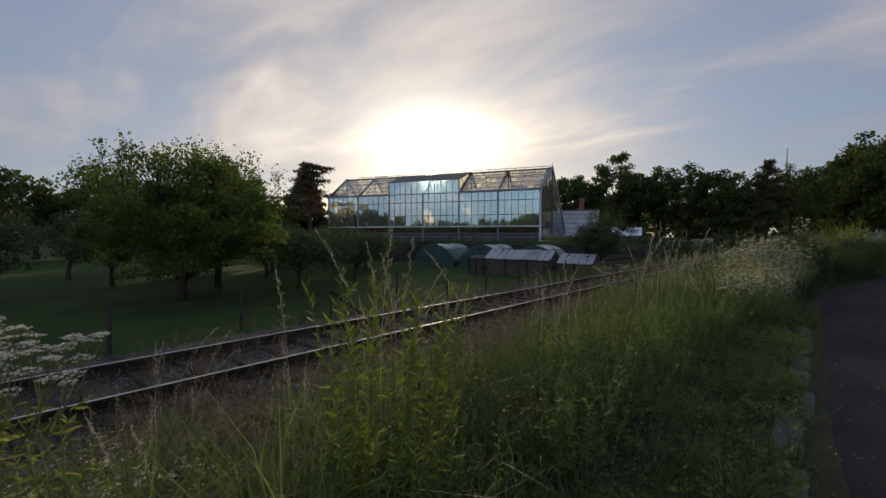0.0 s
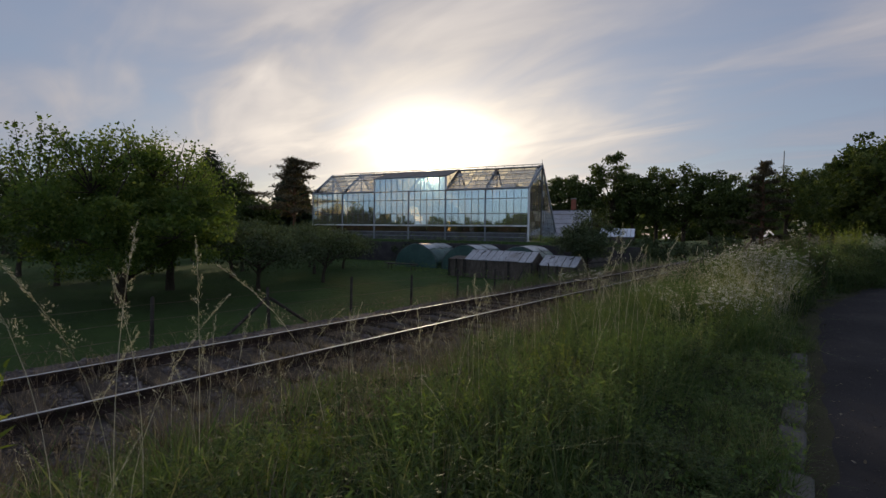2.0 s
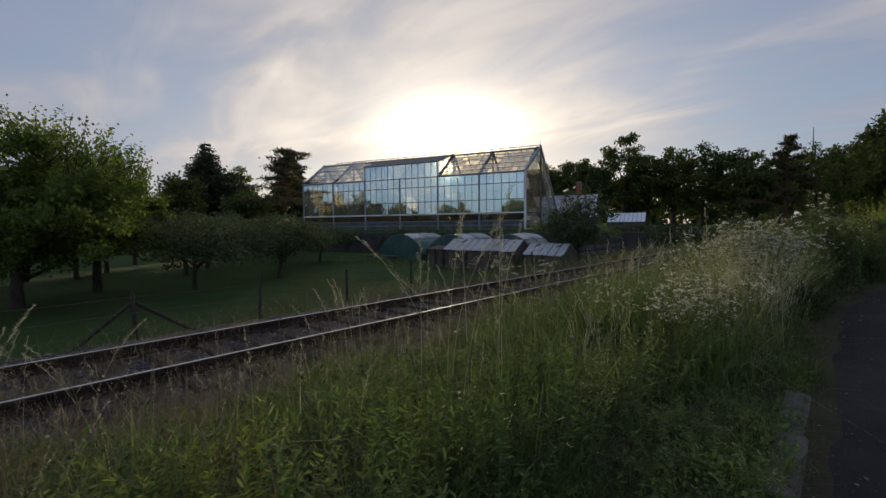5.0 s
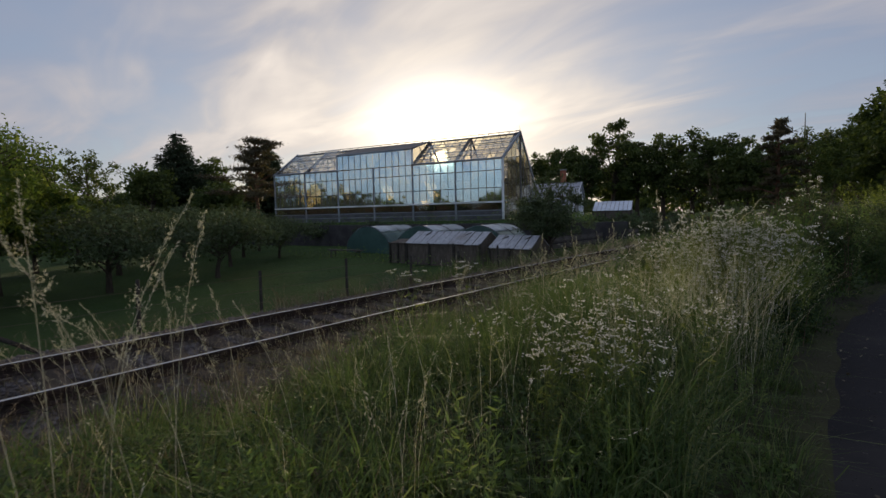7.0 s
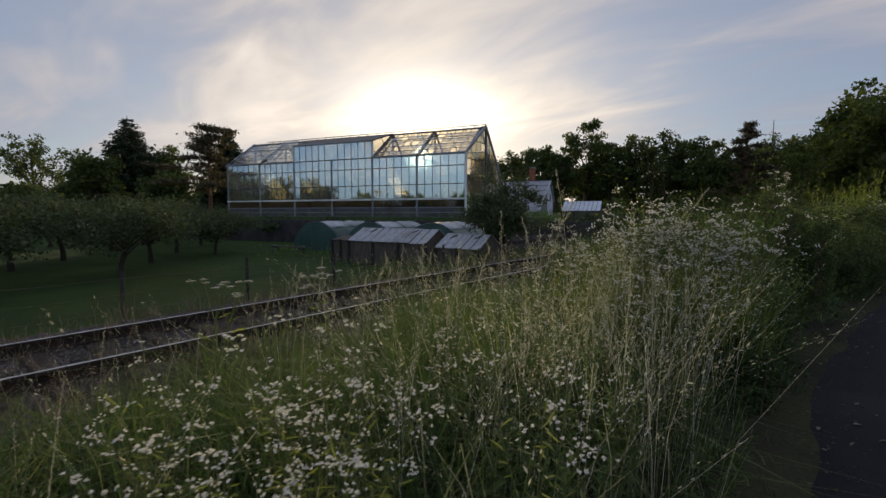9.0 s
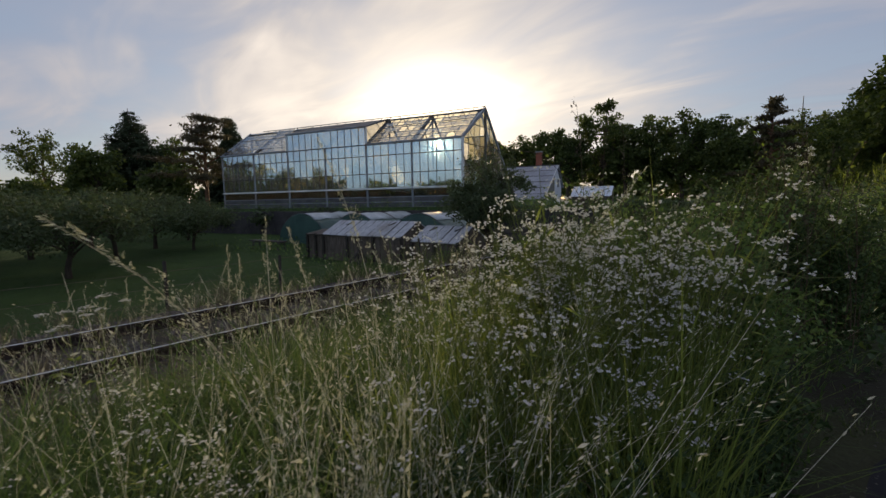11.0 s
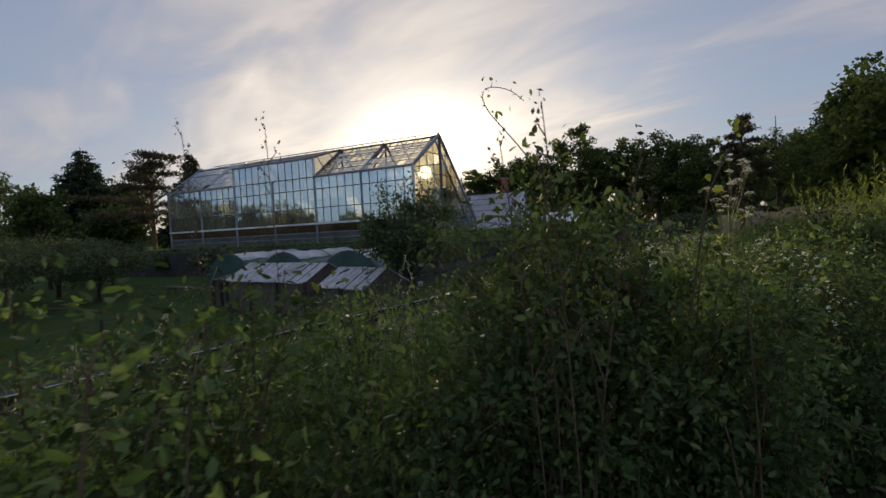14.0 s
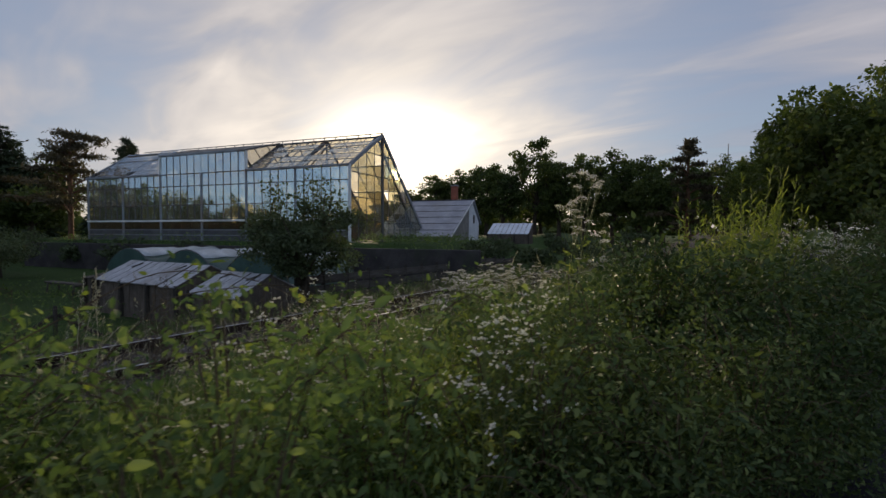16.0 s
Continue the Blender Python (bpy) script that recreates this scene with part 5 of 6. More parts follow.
grass_field("track_weeds", "dry weeds sprouting between the rails", 15000, -8.9, -6.1, -1, 36, lambda x, y: 0.17 + 0.20 * np.sin(y * 0.9 + x) ** 4, 0.006, "grass_dry", 604, 0.7, None, 0.9)
grass_field("mown_grass", "short mown grass strip beside the kerb", 30000, -2.2, -0.93, 1.0, 12.5, lambda x, y: 0.07 + 0.05 * np.sin(x * 6.1 + 1.3 * y) * np.sin(y * 4.7), 0.006, "turf", 605, 0.9, lambda x, y, r: (x > edge_at(y) - strip(y) - 0.15), 0.3)
grass_field("path_edge_grass", "ragged grass tufts along the edge of the footpath", 52000, -1.25, 1.2, 0, 30, lambda x, y: 0.11 - 0.04 * step(12, 14, y), 0.006, "turf", 606, 0.9, lambda x, y, r: np.abs(x - edge_at(y) - 0.03) < 0.14 * r.random(len(x)) + 0.05 * np.sin(y * 3.7), 0.8)
grass_field("lawn_grass", "short green orchard lawn", 32000, -34, -10.2, -4, 27, lambda x, y: 0.06 + 0 * x, 0.014, "turf", 607, 0.9, lambda x, y, r: r.random(len(x)) < np.clip(1.6 - (-x - 10) / 16, 0.2, 1), 0.4)
grass_field("far_side_weeds", "tall dark weeds between the track and the cold frames", 16000, -11.6, -9.0, 17, 40, lambda x, y: 0.55 + 0.2 * np.sin(y * 1.7), 0.012, "grass", 609, 0.5, lambda x, y, r: r.random(len(x)) < np.exp(-((x + 10.3) / 0.7) ** 2), 0.7)
grass_field("far_side_dry_weeds", "pale dead weed stalks along the far rail", 7000, -10.0, -8.6, 12, 38, lambda x, y: 0.32 + 0.2 * np.sin(y * 1.1) ** 2, 0.006, "grass_dry", 610, 0.6, lambda x, y, r: r.random(len(x)) < 0.4 + 0.6 * np.sin(y * 0.9 + x) ** 2, 0.9)
grass_field("far_side_grass", "rough grass along the far side of the track", 16000, -11.4, -8.9, -2, 45, lambda x, y: 0.20 + 0.08 * np.sin(y * 1.3), 0.009, "grass", 608, 0.6, lambda x, y, r: r.random(len(x)) < np.exp(-((x + 10.6) / 0.6) ** 2), 0.6)


def stalk_mesh(seed, h, bend):
    """A flowering grass stem with a drooping seed head."""
    r = np.random.default_rng(seed)
    s = np.linspace(0, 1, 9)
    pts = np.stack([bend * h * s ** 2.4, r.normal() * 0.03 * h * s ** 2, h * (s - 0.18 * abs(bend) * s ** 3)], 1)
    V, F = tubes([[(tuple(p), 0.0012 * (1 - 0.5 * k)) for p, k in zip(pts, s)]], 4)
    stem = fast("stem", V, F)
    n = 300
    k = r.uniform(0.68, 1.0, n)
    c = np.stack([np.interp(k, s, pts[:, i]) for i in range(3)], 1)
    whorl = np.round(k * 26) * 2.4 + r.normal(size=n) * 0.5             # short side branches up the axis
    reach = r.random(n) ** 0.7 * 0.030 * h * (1.04 - k) / 0.32
    out = np.stack([np.cos(whorl) * reach, np.sin(whorl) * reach, reach * 0.9], 1)
    aim = np.tile(np.array([bend * 1.6, 0, 1.0 - abs(bend)]), (n, 1)) + out * 20
    head = fast("seed_head", *leaves(c + out, 0.0034, r, slim=0.55, long=2.6, aim=aim))
    lv, la = pts[[1, 2, 3, 4]] + 0, r.normal(size=(4, 3)) * np.array([1, 1, 0.2]) + np.array([0, 0, 0.9])
    blade = fast("blade", *leaves(lv, 0.17, r, long=2.2, aim=la * 1.0, spread=0.2))
    return stem, head, blade


kinds = []
for k in range(7):
    stem, head, blade = stalk_mesh(700 + k, 1.0, [0.08, 0.22, -0.15, 0.35, -0.28, 0.15, 0.42][k])
    t = thing("grass_stalk", pose(-4.2 - 0.1 * k, 2.0 + 0.5 * k, 0), "tall pale grass stalk with a feathery seed head", "grass stalk", "tall grass stalks")
    part("stem", stem, M["seed"], t), part("seed_head", head, M["seed"], t, "feathery pale seed head", "stuff")
    kinds.append(t)
r = np.random.default_rng(71)
placed = []
for q in range(80):
    y = r.uniform(0, 21) if q < 50 else r.uniform(21, 34)
    placed.append((r.uniform(-6.1, edge_at(y) - strip(y) - 0.35), y, r.uniform(0.65, 1.1)))
clusters = ((-3.6, 2.75, 9, 1.7), (-2.95, 8.0, 9, 1.85), (-3.3, 12.8, 8, 1.3), (-3.2, 5.0, 5, 1.3), (-5.4, 1.6, 5, 1.15), (-4.6, 3.6, 9, 1.25), (-5.2, 5.4, 8, 1.2), (-5.6, 9.0, 9, 1.1), (-4.9, 8.2, 6, 1.35), (-3.6, 8.6, 6, 1.4), (-5.0, 12.8, 9, 1.2), (-4.0, 13.8, 7, 1.35), (-4.2, 16.4, 8, 1.45), (-3.2, 18.6, 6, 1.5), (-2.25, 13.55, 7, 1.62), (-2.0, 14.2, 4, 1.35), (-3.4, 25.0, 8, 1.3), (-1.9, 22.6, 5, 1.4))
for cx, cy, m, hh in clusters:
    placed += [(cx + r.normal() * 0.28, cy + r.normal() * 0.35, hh * r.uniform(0.75, 1.08)) for _ in range(m)]
for q, (x, y, hh) in enumerate(placed):
    m = Matrix.LocRotScale(on(float(x), y, -0.02), Euler((0, r.normal() * 0.08, r.uniform(0, 6.28))), None) @ Matrix.Diagonal((hh, hh, hh, 1))
    ob = kinds[q] if q < 7 else copy_thing(kinds[q % 7], m)
    ob.matrix_world = m


def plume_field(name, label, n, spots, seed, hi=(0.7, 1.1), mat="seed", west=-5.9):
    """Thin bent-grass stems that end in airy pale panicles."""
    r = np.random.default_rng(seed)
    c = np.array(spots)
    i = r.integers(0, len(c), n)
    x, y = c[i, 0] + r.normal(size=n) * c[i, 2], c[i, 1] + r.normal(size=n) * c[i, 3]
    ok = (x < edge_at(y) - strip(y) - 0.12) & (x > west)
    x, y = x[ok], y[ok]
    n = len(x)
    h, a, lean = r.uniform(*hi, n), r.uniform(0, 2 * np.pi, n), np.abs(r.normal(size=n)) * 0.48 + 0.08
    base = np.stack([x, y, height(x, y) - 0.02], 1)
    out = np.stack([np.cos(a), np.sin(a), np.zeros(n)], 1) * (lean * h)[:, None]
    up = np.zeros((n, 3))
    up[:, 2] = h
    at = lambda s: base + up * s + out * s ** 2.2
    side = np.stack([-np.sin(a), np.cos(a), np.zeros(n)], 1) * 0.0010
    V = np.stack([at(0.0) - side, at(0.0) + side, at(0.55) - side * 0.8, at(0.55) + side * 0.8, at(1.0) - side * 0.5, at(1.0) + side * 0.5], 1).reshape(-1, 3)
    o = np.arange(n)[:, None] * 6
    F = np.concatenate([o + [0, 1, 3, 2], o + [2, 3, 5, 4]], 0)
    P, A = [], []
    for q in np.linspace(0.72, 1.0, 15):
        P.append(at(q) + r.normal(size=(n, 3)) * (0.016 * (1.12 - q) / 0.4 * h)[:, None])
        A.append(out * 2.0 / h[:, None] + np.array([0, 0, 0.9]))
    head = leaves(np.concatenate(P), 0.0068, r, slim=0.7, long=2.8, aim=np.concatenate(A))
    tagged(part(name, fast(name, *merged((V, F), head)), M[mat]), label, "grass", kind="stuff")


plume_field("crest_plumes", "pale bent-grass plumes along the crest of the verge", 850, [(-3.4, 13.2, 0.7, 0.9), (-2.6, 15.0, 0.6, 0.9), (-3.6, 17.5, 0.7, 1.5), (-3.0, 20.5, 0.8, 1.6), (-2.2, 24.0, 0.8, 2.0), (-4.4, 14.5, 0.5, 1.5), (-1.7, 13.4, 0.35, 0.6), (-1.45, 12.5, 0.25, 0.5), (-1.95, 11.9, 0.35, 0.6), (-1.9, 13.0, 0.4, 0.6)], 860, (0.8, 1.2))
plume_field("slope_plumes", "pale bent-grass plumes on the slope to the track", 420, [(-4.6, 3.0, 0.6, 1.5), (-4.4, 6.5, 0.7, 1.5), (-3.8, 9.2, 0.7, 1.2), (-5.0, 11.0, 0.5, 2.0), (-2.4, 9.6, 0.35, 0.6), (-2.3, 11.6, 0.4, 0.6), (-1.6, 12.0, 0.3, 0.5), (-1.7, 12.9, 0.35, 0.4), (-1.6, 12.3, 0.3, 0.5)], 861, (0.5, 0.95))
plume_field("track_plumes", "purplish feathery bent grass between the rails and beside them", 2600, [(-7.3, 3.0, 0.5, 2.5), (-7.4, 9.0, 0.5, 3.0), (-7.3, 16.0, 0.5, 3.5), (-5.7, 2.5, 0.3, 2.5), (-5.7, 8.0, 0.35, 3.0), (-5.6, 13.0, 0.35, 2.5), (-5.5, 18.0, 0.4, 3.0), (-8.9, 8.0, 0.3, 5.0), (-5.2, 6.0, 0.4, 3.0)], 866, (0.22, 0.5), "bent", -9.4)
plume_field("thicket_plumes", "pale grass plumes growing through the brambles", 130, [(-2.3, 18.4, 0.4, 0.4), (-1.9, 17.4, 0.4, 0.4), (-1.7, 19.4, 0.4, 0.6), (-2.6, 16.2, 0.4, 0.4)], 863, (0.8, 1.2))
plume_field("far_plumes", "pale grass plumes farther along the track", 700, [(-3.6, 30.0, 0.9, 3.0), (-2.4, 28.0, 0.9, 2.0), (-5.2, 24.0, 0.4, 4.0), (-4.2, 24.5, 0.5, 2.0)], 862, (0.7, 1.1))



def flower_mesh(seed, h, heads, wide):
    """A branching stem with leaves and white flower heads; returns stem, leaf and blossom meshes."""
    r = np.random.default_rng(seed)
    lines, tips, LP, LA = [], [], [], []
    for b in range(3 + seed % 3):
        a = r.uniform(0, 2 * np.pi)
        top = np.array([math.cos(a) * wide * r.uniform(0.1, 0.8), math.sin(a) * wide * r.uniform(0.1, 0.8), h * r.uniform(0.76, 1.0)])
        base = np.array([r.normal() * 0.05, r.normal() * 0.05, 0])
        mid = base * 0.5 + top * (0.35, 0.35, 0.55)
        lines.append([(tuple(base), 0.0042), (tuple(mid), 0.0034), (tuple(top), 0.002)])
        for s in np.linspace(0.06, 0.9, 22):
            p = base + (mid - base) * s / 0.55 if s < 0.55 else mid + (top - mid) * (s - 0.55) / 0.45
            LP.append(p)
            q = r.uniform(0, 2 * np.pi)
            LA.append((math.cos(q), math.sin(q), 0.35))
        for _ in range(heads // 5):
            f = mid + (top - mid) * r.uniform(0.45, 0.9)
            tip = top + np.array([r.normal() * wide * 0.32, r.normal() * wide * 0.32, r.normal() * 0.09 * h - 0.03])
            lines.append([(tuple(f), 0.0016), (tuple((f + tip) / 2 + np.array([0, 0, -0.02])), 0.0014), (tuple(tip), 0.0012)])
            for _ in range(int(r.integers(3, 8))):
                tips.append(tip + r.normal(size=3) * np.array([0.017, 0.017, 0.007]))
    V, F = tubes(lines, 3)
    stem = fast("stem", V, F)
    leaf = fast("foliage", *leaves(np.array(LP), 0.028, r, long=2.4, aim=np.array(LA), slim=0.34, ovate=True))
    # each head is a tuft of narrow ray florets
    T = np.array(tips)
    n, m = len(T), 10
    tilt = r.normal(size=(n, 3)) * 0.45 + np.array([0, 0, 1.0])
    tilt /= np.linalg.norm(tilt, axis=1, keepdims=True)
    e1 = np.cross(tilt, np.array([1.0, 0.2, 0.1]))
    e1 /= np.linalg.norm(e1, axis=1, keepdims=True)
    e2 = np.cross(tilt, e1)
    ang = np.arange(m)[None, :] * 2 * np.pi / m + r.normal(size=(n, m)) * 0.12
    rays = (np.cos(ang)[..., None] * e1[:, None] + np.sin(ang)[..., None] * e2[:, None] + tilt[:, None] * r.uniform(0.1, 1.2, (n, m, 1))).reshape(-1, 3)
    size = np.repeat(r.uniform(0.0066, 0.0098, n), m)
    V, F = leaves(np.repeat(T, m, 0), size, r, up=0.5, long=1.3, aim=rays * 3.0, slim=0.8, spread=0.12)
    return stem, leaf, fast("blossom", V, F)


def umbel_mesh(seed, stems, spread):
    """A tall branching stalk whose tips open into flat umbels; returns stem, leaf and blossom meshes, 1 m high."""
    r = np.random.default_rng(seed)
    lines, LP, LA, C, A = [], [], [], [], []
    for b in range(stems):
        a = r.uniform(0, 2 * np.pi)
        base = np.array([r.normal() * 0.03, r.normal() * 0.03, 0])
        fork = base + np.array([math.cos(a) * spread * 0.3, math.sin(a) * spread * 0.3, r.uniform(0.55, 0.72)])
        lines.append([(tuple(base), 0.006), (tuple((base + fork) / 2), 0.005), (tuple(fork), 0.004)])
        for q in np.linspace(0.15, 1.0, 7):
            a2 = r.uniform(0, 2 * np.pi)
            for w in np.linspace(0.3, 1.0, 5):
                LP.append(base + (fork - base) * q + np.array([math.cos(a2), math.sin(a2), 0.5]) * 0.10 * w)
                LA.append((math.cos(a2 + r.normal() * 0.8), math.sin(a2 + r.normal() * 0.8), 0.2))
        for j in range(int(r.integers(4, 7))):
            a2 = r.uniform(0, 2 * np.pi)
            tip = fork + np.array([math.cos(a2) * spread * r.uniform(0.2, 0.8), math.sin(a2) * spread * r.uniform(0.2, 0.8), r.uniform(0.16, 0.36)])
            lines.append([(tuple(fork), 0.003), (tuple((fork + tip) / 2 + np.array([0, 0, -0.02])), 0.0025), (tuple(tip), 0.002)])
            wide = r.uniform(0.030, 0.055)
            for i in range(16):                    # the spokes and their small round clusters
                q, g = wide * math.sqrt((i + 0.5) / 16), i * 2.4
                end = tip + np.array([math.cos(g) * q, math.sin(g) * q, 0.035 - 6.0 * q * q + r.normal() * 0.003])
                lines.append([(tuple(tip), 0.0009), (tuple(end), 0.0007)])
                for _ in range(9):
                    C.append(end + r.normal(size=3) * np.array([0.0045, 0.0045, 0.0015]))
                    A.append(r.normal(size=3) * np.array([1, 1, 0.3]))
    V, F = tubes(lines, 3)
    blossom = leaves(np.array(C), 0.0068, r, up=0.8, long=1.3, aim=np.array(A), slim=0.9, spread=0.15)
    return fast("stem", V, F), fast("foliage", *leaves(np.array(LP), 0.035, r, long=2.0, aim=np.array(LA), slim=0.45, ovate=True)), fast("blossom", *blossom)


flowers = []
for k in range(8):
    umb = k >= 6
    stem, leaf, blossom = umbel_mesh(720 + k, 2 + k % 2, 0.26) if umb else flower_mesh(720 + k, 1.0, 21 + 4 * (k % 3), 0.20 + 0.03 * (k % 4))
    t = thing("umbel_plant" if umb else "fleabane", pose(0, 0, 0), "tall plant with flat white flower umbels in the grass" if umb else "branching plant with many small white daisy heads", "flower", "white umbels of the verge" if umb else "white flowers of the verge")
    part("stem", stem, M["stem"], t), part("foliage", leaf, M["aster_leaf"], t, kind="stuff"), part("blossoms", blossom, M["petal"], t, "small white flower heads", "stuff")
    flowers.append(t)
r = np.random.default_rng(73)
spots = [(r.uniform(-2.8, -1.3), r.uniform(13.6, 14.6), r.uniform(0.95, 1.22), 0) for _ in range(14)]
spots += [(r.uniform(-2.2, -1.5), r.uniform(14.3, 14.85), r.uniform(1.2, 1.4), 0) for _ in range(13)]
spots += [(r.uniform(-1.42, -1.2), r.uniform(14.6, 14.9), r.uniform(1.16, 1.3), 0) for _ in range(8)]
spots += [(r.uniform(-1.5, -1.2), r.uniform(14.2, 14.75), r.uniform(1.0, 1.12), 0) for _ in range(6)]
spots += [(-1.08 - r.uniform(0, 0.3), r.uniform(13.9, 14.5), r.uniform(0.7, 0.85), 0) for _ in range(3)]
spots += [(r.uniform(-2.7, -1.8), r.uniform(14.0, 14.8), r.uniform(1.0, 1.2), 0) for _ in range(12)]
spots += [(r.normal() * 0.16 - 0.66, r.uniform(18.9, 20.4), r.uniform(1.1, 1.3), 0) for _ in range(6)]
spots += [(r.uniform(-1.7, -0.9), r.uniform(18.4, 20.0), r.uniform(1.0, 1.15), 0) for _ in range(5)]
spots += [(r.uniform(-4.4, -3.0), r.uniform(15.0, 16.2), r.uniform(0.35, 0.5), 0) for _ in range(8)]
spots += [(r.normal() * 0.14 - 1.92, r.normal() * 0.15 + 10.98, r.uniform(0.85, 1.05), 0) for _ in range(6)]
spots += [(r.normal() * 0.20 - 2.12, r.normal() * 0.20 + 10.5, r.uniform(0.72, 0.92), 0) for _ in range(11)]
spots += [(r.normal() * 0.5 - 2.8, r.normal() * 0.5 + 11.6, r.uniform(0.6, 0.85), 0) for _ in range(8)]
spots += [(r.uniform(-3.8, -1.6), r.uniform(12.4, 13.5), r.uniform(0.65, 0.9), 0) for _ in range(8)]
spots += [(r.normal() * 0.20 - 4.05, r.normal() * 0.10 + 0.58, r.uniform(1.15, 1.4), 1) for _ in range(5)]
spots += [(r.normal() * 0.4 - 3.6, r.normal() * 0.2 + 0.85, r.uniform(0.42, 0.58), 0) for _ in range(9)]
spots += [(r.uniform(-4.4, -2.2), r.uniform(20.5, 27.0), r.uniform(0.8, 1.2), r.random() < 0.5) for _ in range(28)]
spots += [(r.uniform(0.2, 1.6), r.uniform(26.5, 31.0), r.uniform(1.3, 1.75), 0) for _ in range(24)]
spots += [(-1.25, 22.3, 2.1, 1), (-1.4, 22.5, 1.9, 1), (-1.1, 20.6, 1.05, 1), (-1.3, 20.9, 1.1, 0), (-2.0, 21.5, 1.2, 1), (-2.3, 21.9, 1.1, 1), (-2.7, 22.4, 1.05, 1), (-3.0, 22.9, 1.1, 1), (-3.3, 23.6, 1.05, 1), (-2.6, 23.2, 1.15, 1), (-3.7, 24.3, 1.1, 1), (-2.2, 22.9, 1.1, 1), (-4.9, 13.0, 1.1, 1), (-5.2, 12.0, 1.1, 1)]
used = set()
for x, y, hh, umb in spots:
    k = int(r.integers(6, 8)) if umb else int(r.integers(0, 6))
    m = Matrix.LocRotScale(on(float(x), float(y), -0.02), Euler((r.normal() * 0.06, r.normal() * 0.06, r.uniform(0, 6.28))), None) @ Matrix.Diagonal((min(hh, 1.25), min(hh, 1.25), hh, 1))
    ob = copy_thing(flowers[k], m) if k in used else flowers[k]
    ob.matrix_world = m
    used.add(k)


def leafy_plant_mesh(seed, stems, wide, leaf_len, slim=0.36, count=44):
    """Upright stems set with narrow leaves all the way up."""
    r = np.random.default_rng(seed)
    lines, LP, LA = [], [], []
    for _ in range(stems):
        b = np.array([r.normal() * wide * 0.4, r.normal() * wide * 0.4, 0])
        t = b * 1.7 + np.array([r.normal() * 0.06, r.normal() * 0.06, r.uniform(0.72, 1.0)])
        lines.append([(tuple(b), 0.0045), (tuple((b + t) / 2), 0.0035), (tuple(t), 0.0015)])
        for s in np.linspace(0.12, 1.0, count):
            LP.append(b + (t - b) * s)
            a = r.uniform(0, 2 * np.pi)
            LA.append((math.cos(a), math.sin(a), 0.5 + 0.7 * (s > 0.93)))
    V, F = tubes(lines, 4)
    return fast("stem", V, F), fast("foliage", *leaves(np.array(LP), leaf_len, r, long=2.2, aim=np.array(LA), spread=0.2, slim=slim, ovate=True))


leafies = []
for k in range(5):
    stem, leaf = leafy_plant_mesh(740 + k, 6 + k, 0.20, 0.030, 0.34, 46)
    t = thing("goldenrod", pose(0, 0, 0), "leafy upright goldenrod clump with narrow bright-green leaves", "plant", "goldenrod clumps")
    part("stem", stem, M["stem"], t, kind="stuff"), part("foliage", leaf, M["goldenrod"], t, kind="stuff")
    leafies.append(t)
r = np.random.default_rng(75)
GOLD = (-2.38, 1.62)
spots = [(r.normal() * 0.13 + GOLD[0], r.normal() * 0.13 + GOLD[1], r.uniform(1.15, 1.36)) for _ in range(4)]
spots += [(r.normal() * 0.35 + 0.15, r.uniform(22.8, 25.5), r.uniform(1.7, 2.2)) for _ in range(13)]
spots += [(r.normal() * 0.3 - 0.7, r.uniform(22.3, 25.0), r.uniform(0.9, 1.3)) for _ in range(10)]
spots += [(r.uniform(-4.5, -1.5), r.uniform(18.8, 24.0), r.uniform(0.45, 0.7)) for _ in range(26)]
spots += [(r.uniform(-3.4, -2.2), r.uniform(3.0, 7.0), r.uniform(0.5, 0.75)) for _ in range(9)]
spots += [(r.uniform(-2.8, -1.5), r.uniform(15.2, 17.6), r.uniform(0.7, 1.0)) for _ in range(12)]
spots += [(r.uniform(-1.9, -0.62), r.uniform(18.9, 21.6), r.uniform(0.75, 1.08)) for _ in range(26)]
for q, (x, y, hh) in enumerate(spots):
    m = Matrix.LocRotScale(on(float(x), float(y), -0.02), Euler((r.normal() * 0.05, r.normal() * 0.05, r.uniform(0, 6.28))), None) @ Matrix.Diagonal((min(max(hh, 0.7), 1.1), min(max(hh, 0.7), 1.1), hh, 1))
    ob = leafies[q] if q < 5 else copy_thing(leafies[q % 5], m)
    ob.matrix_world = m


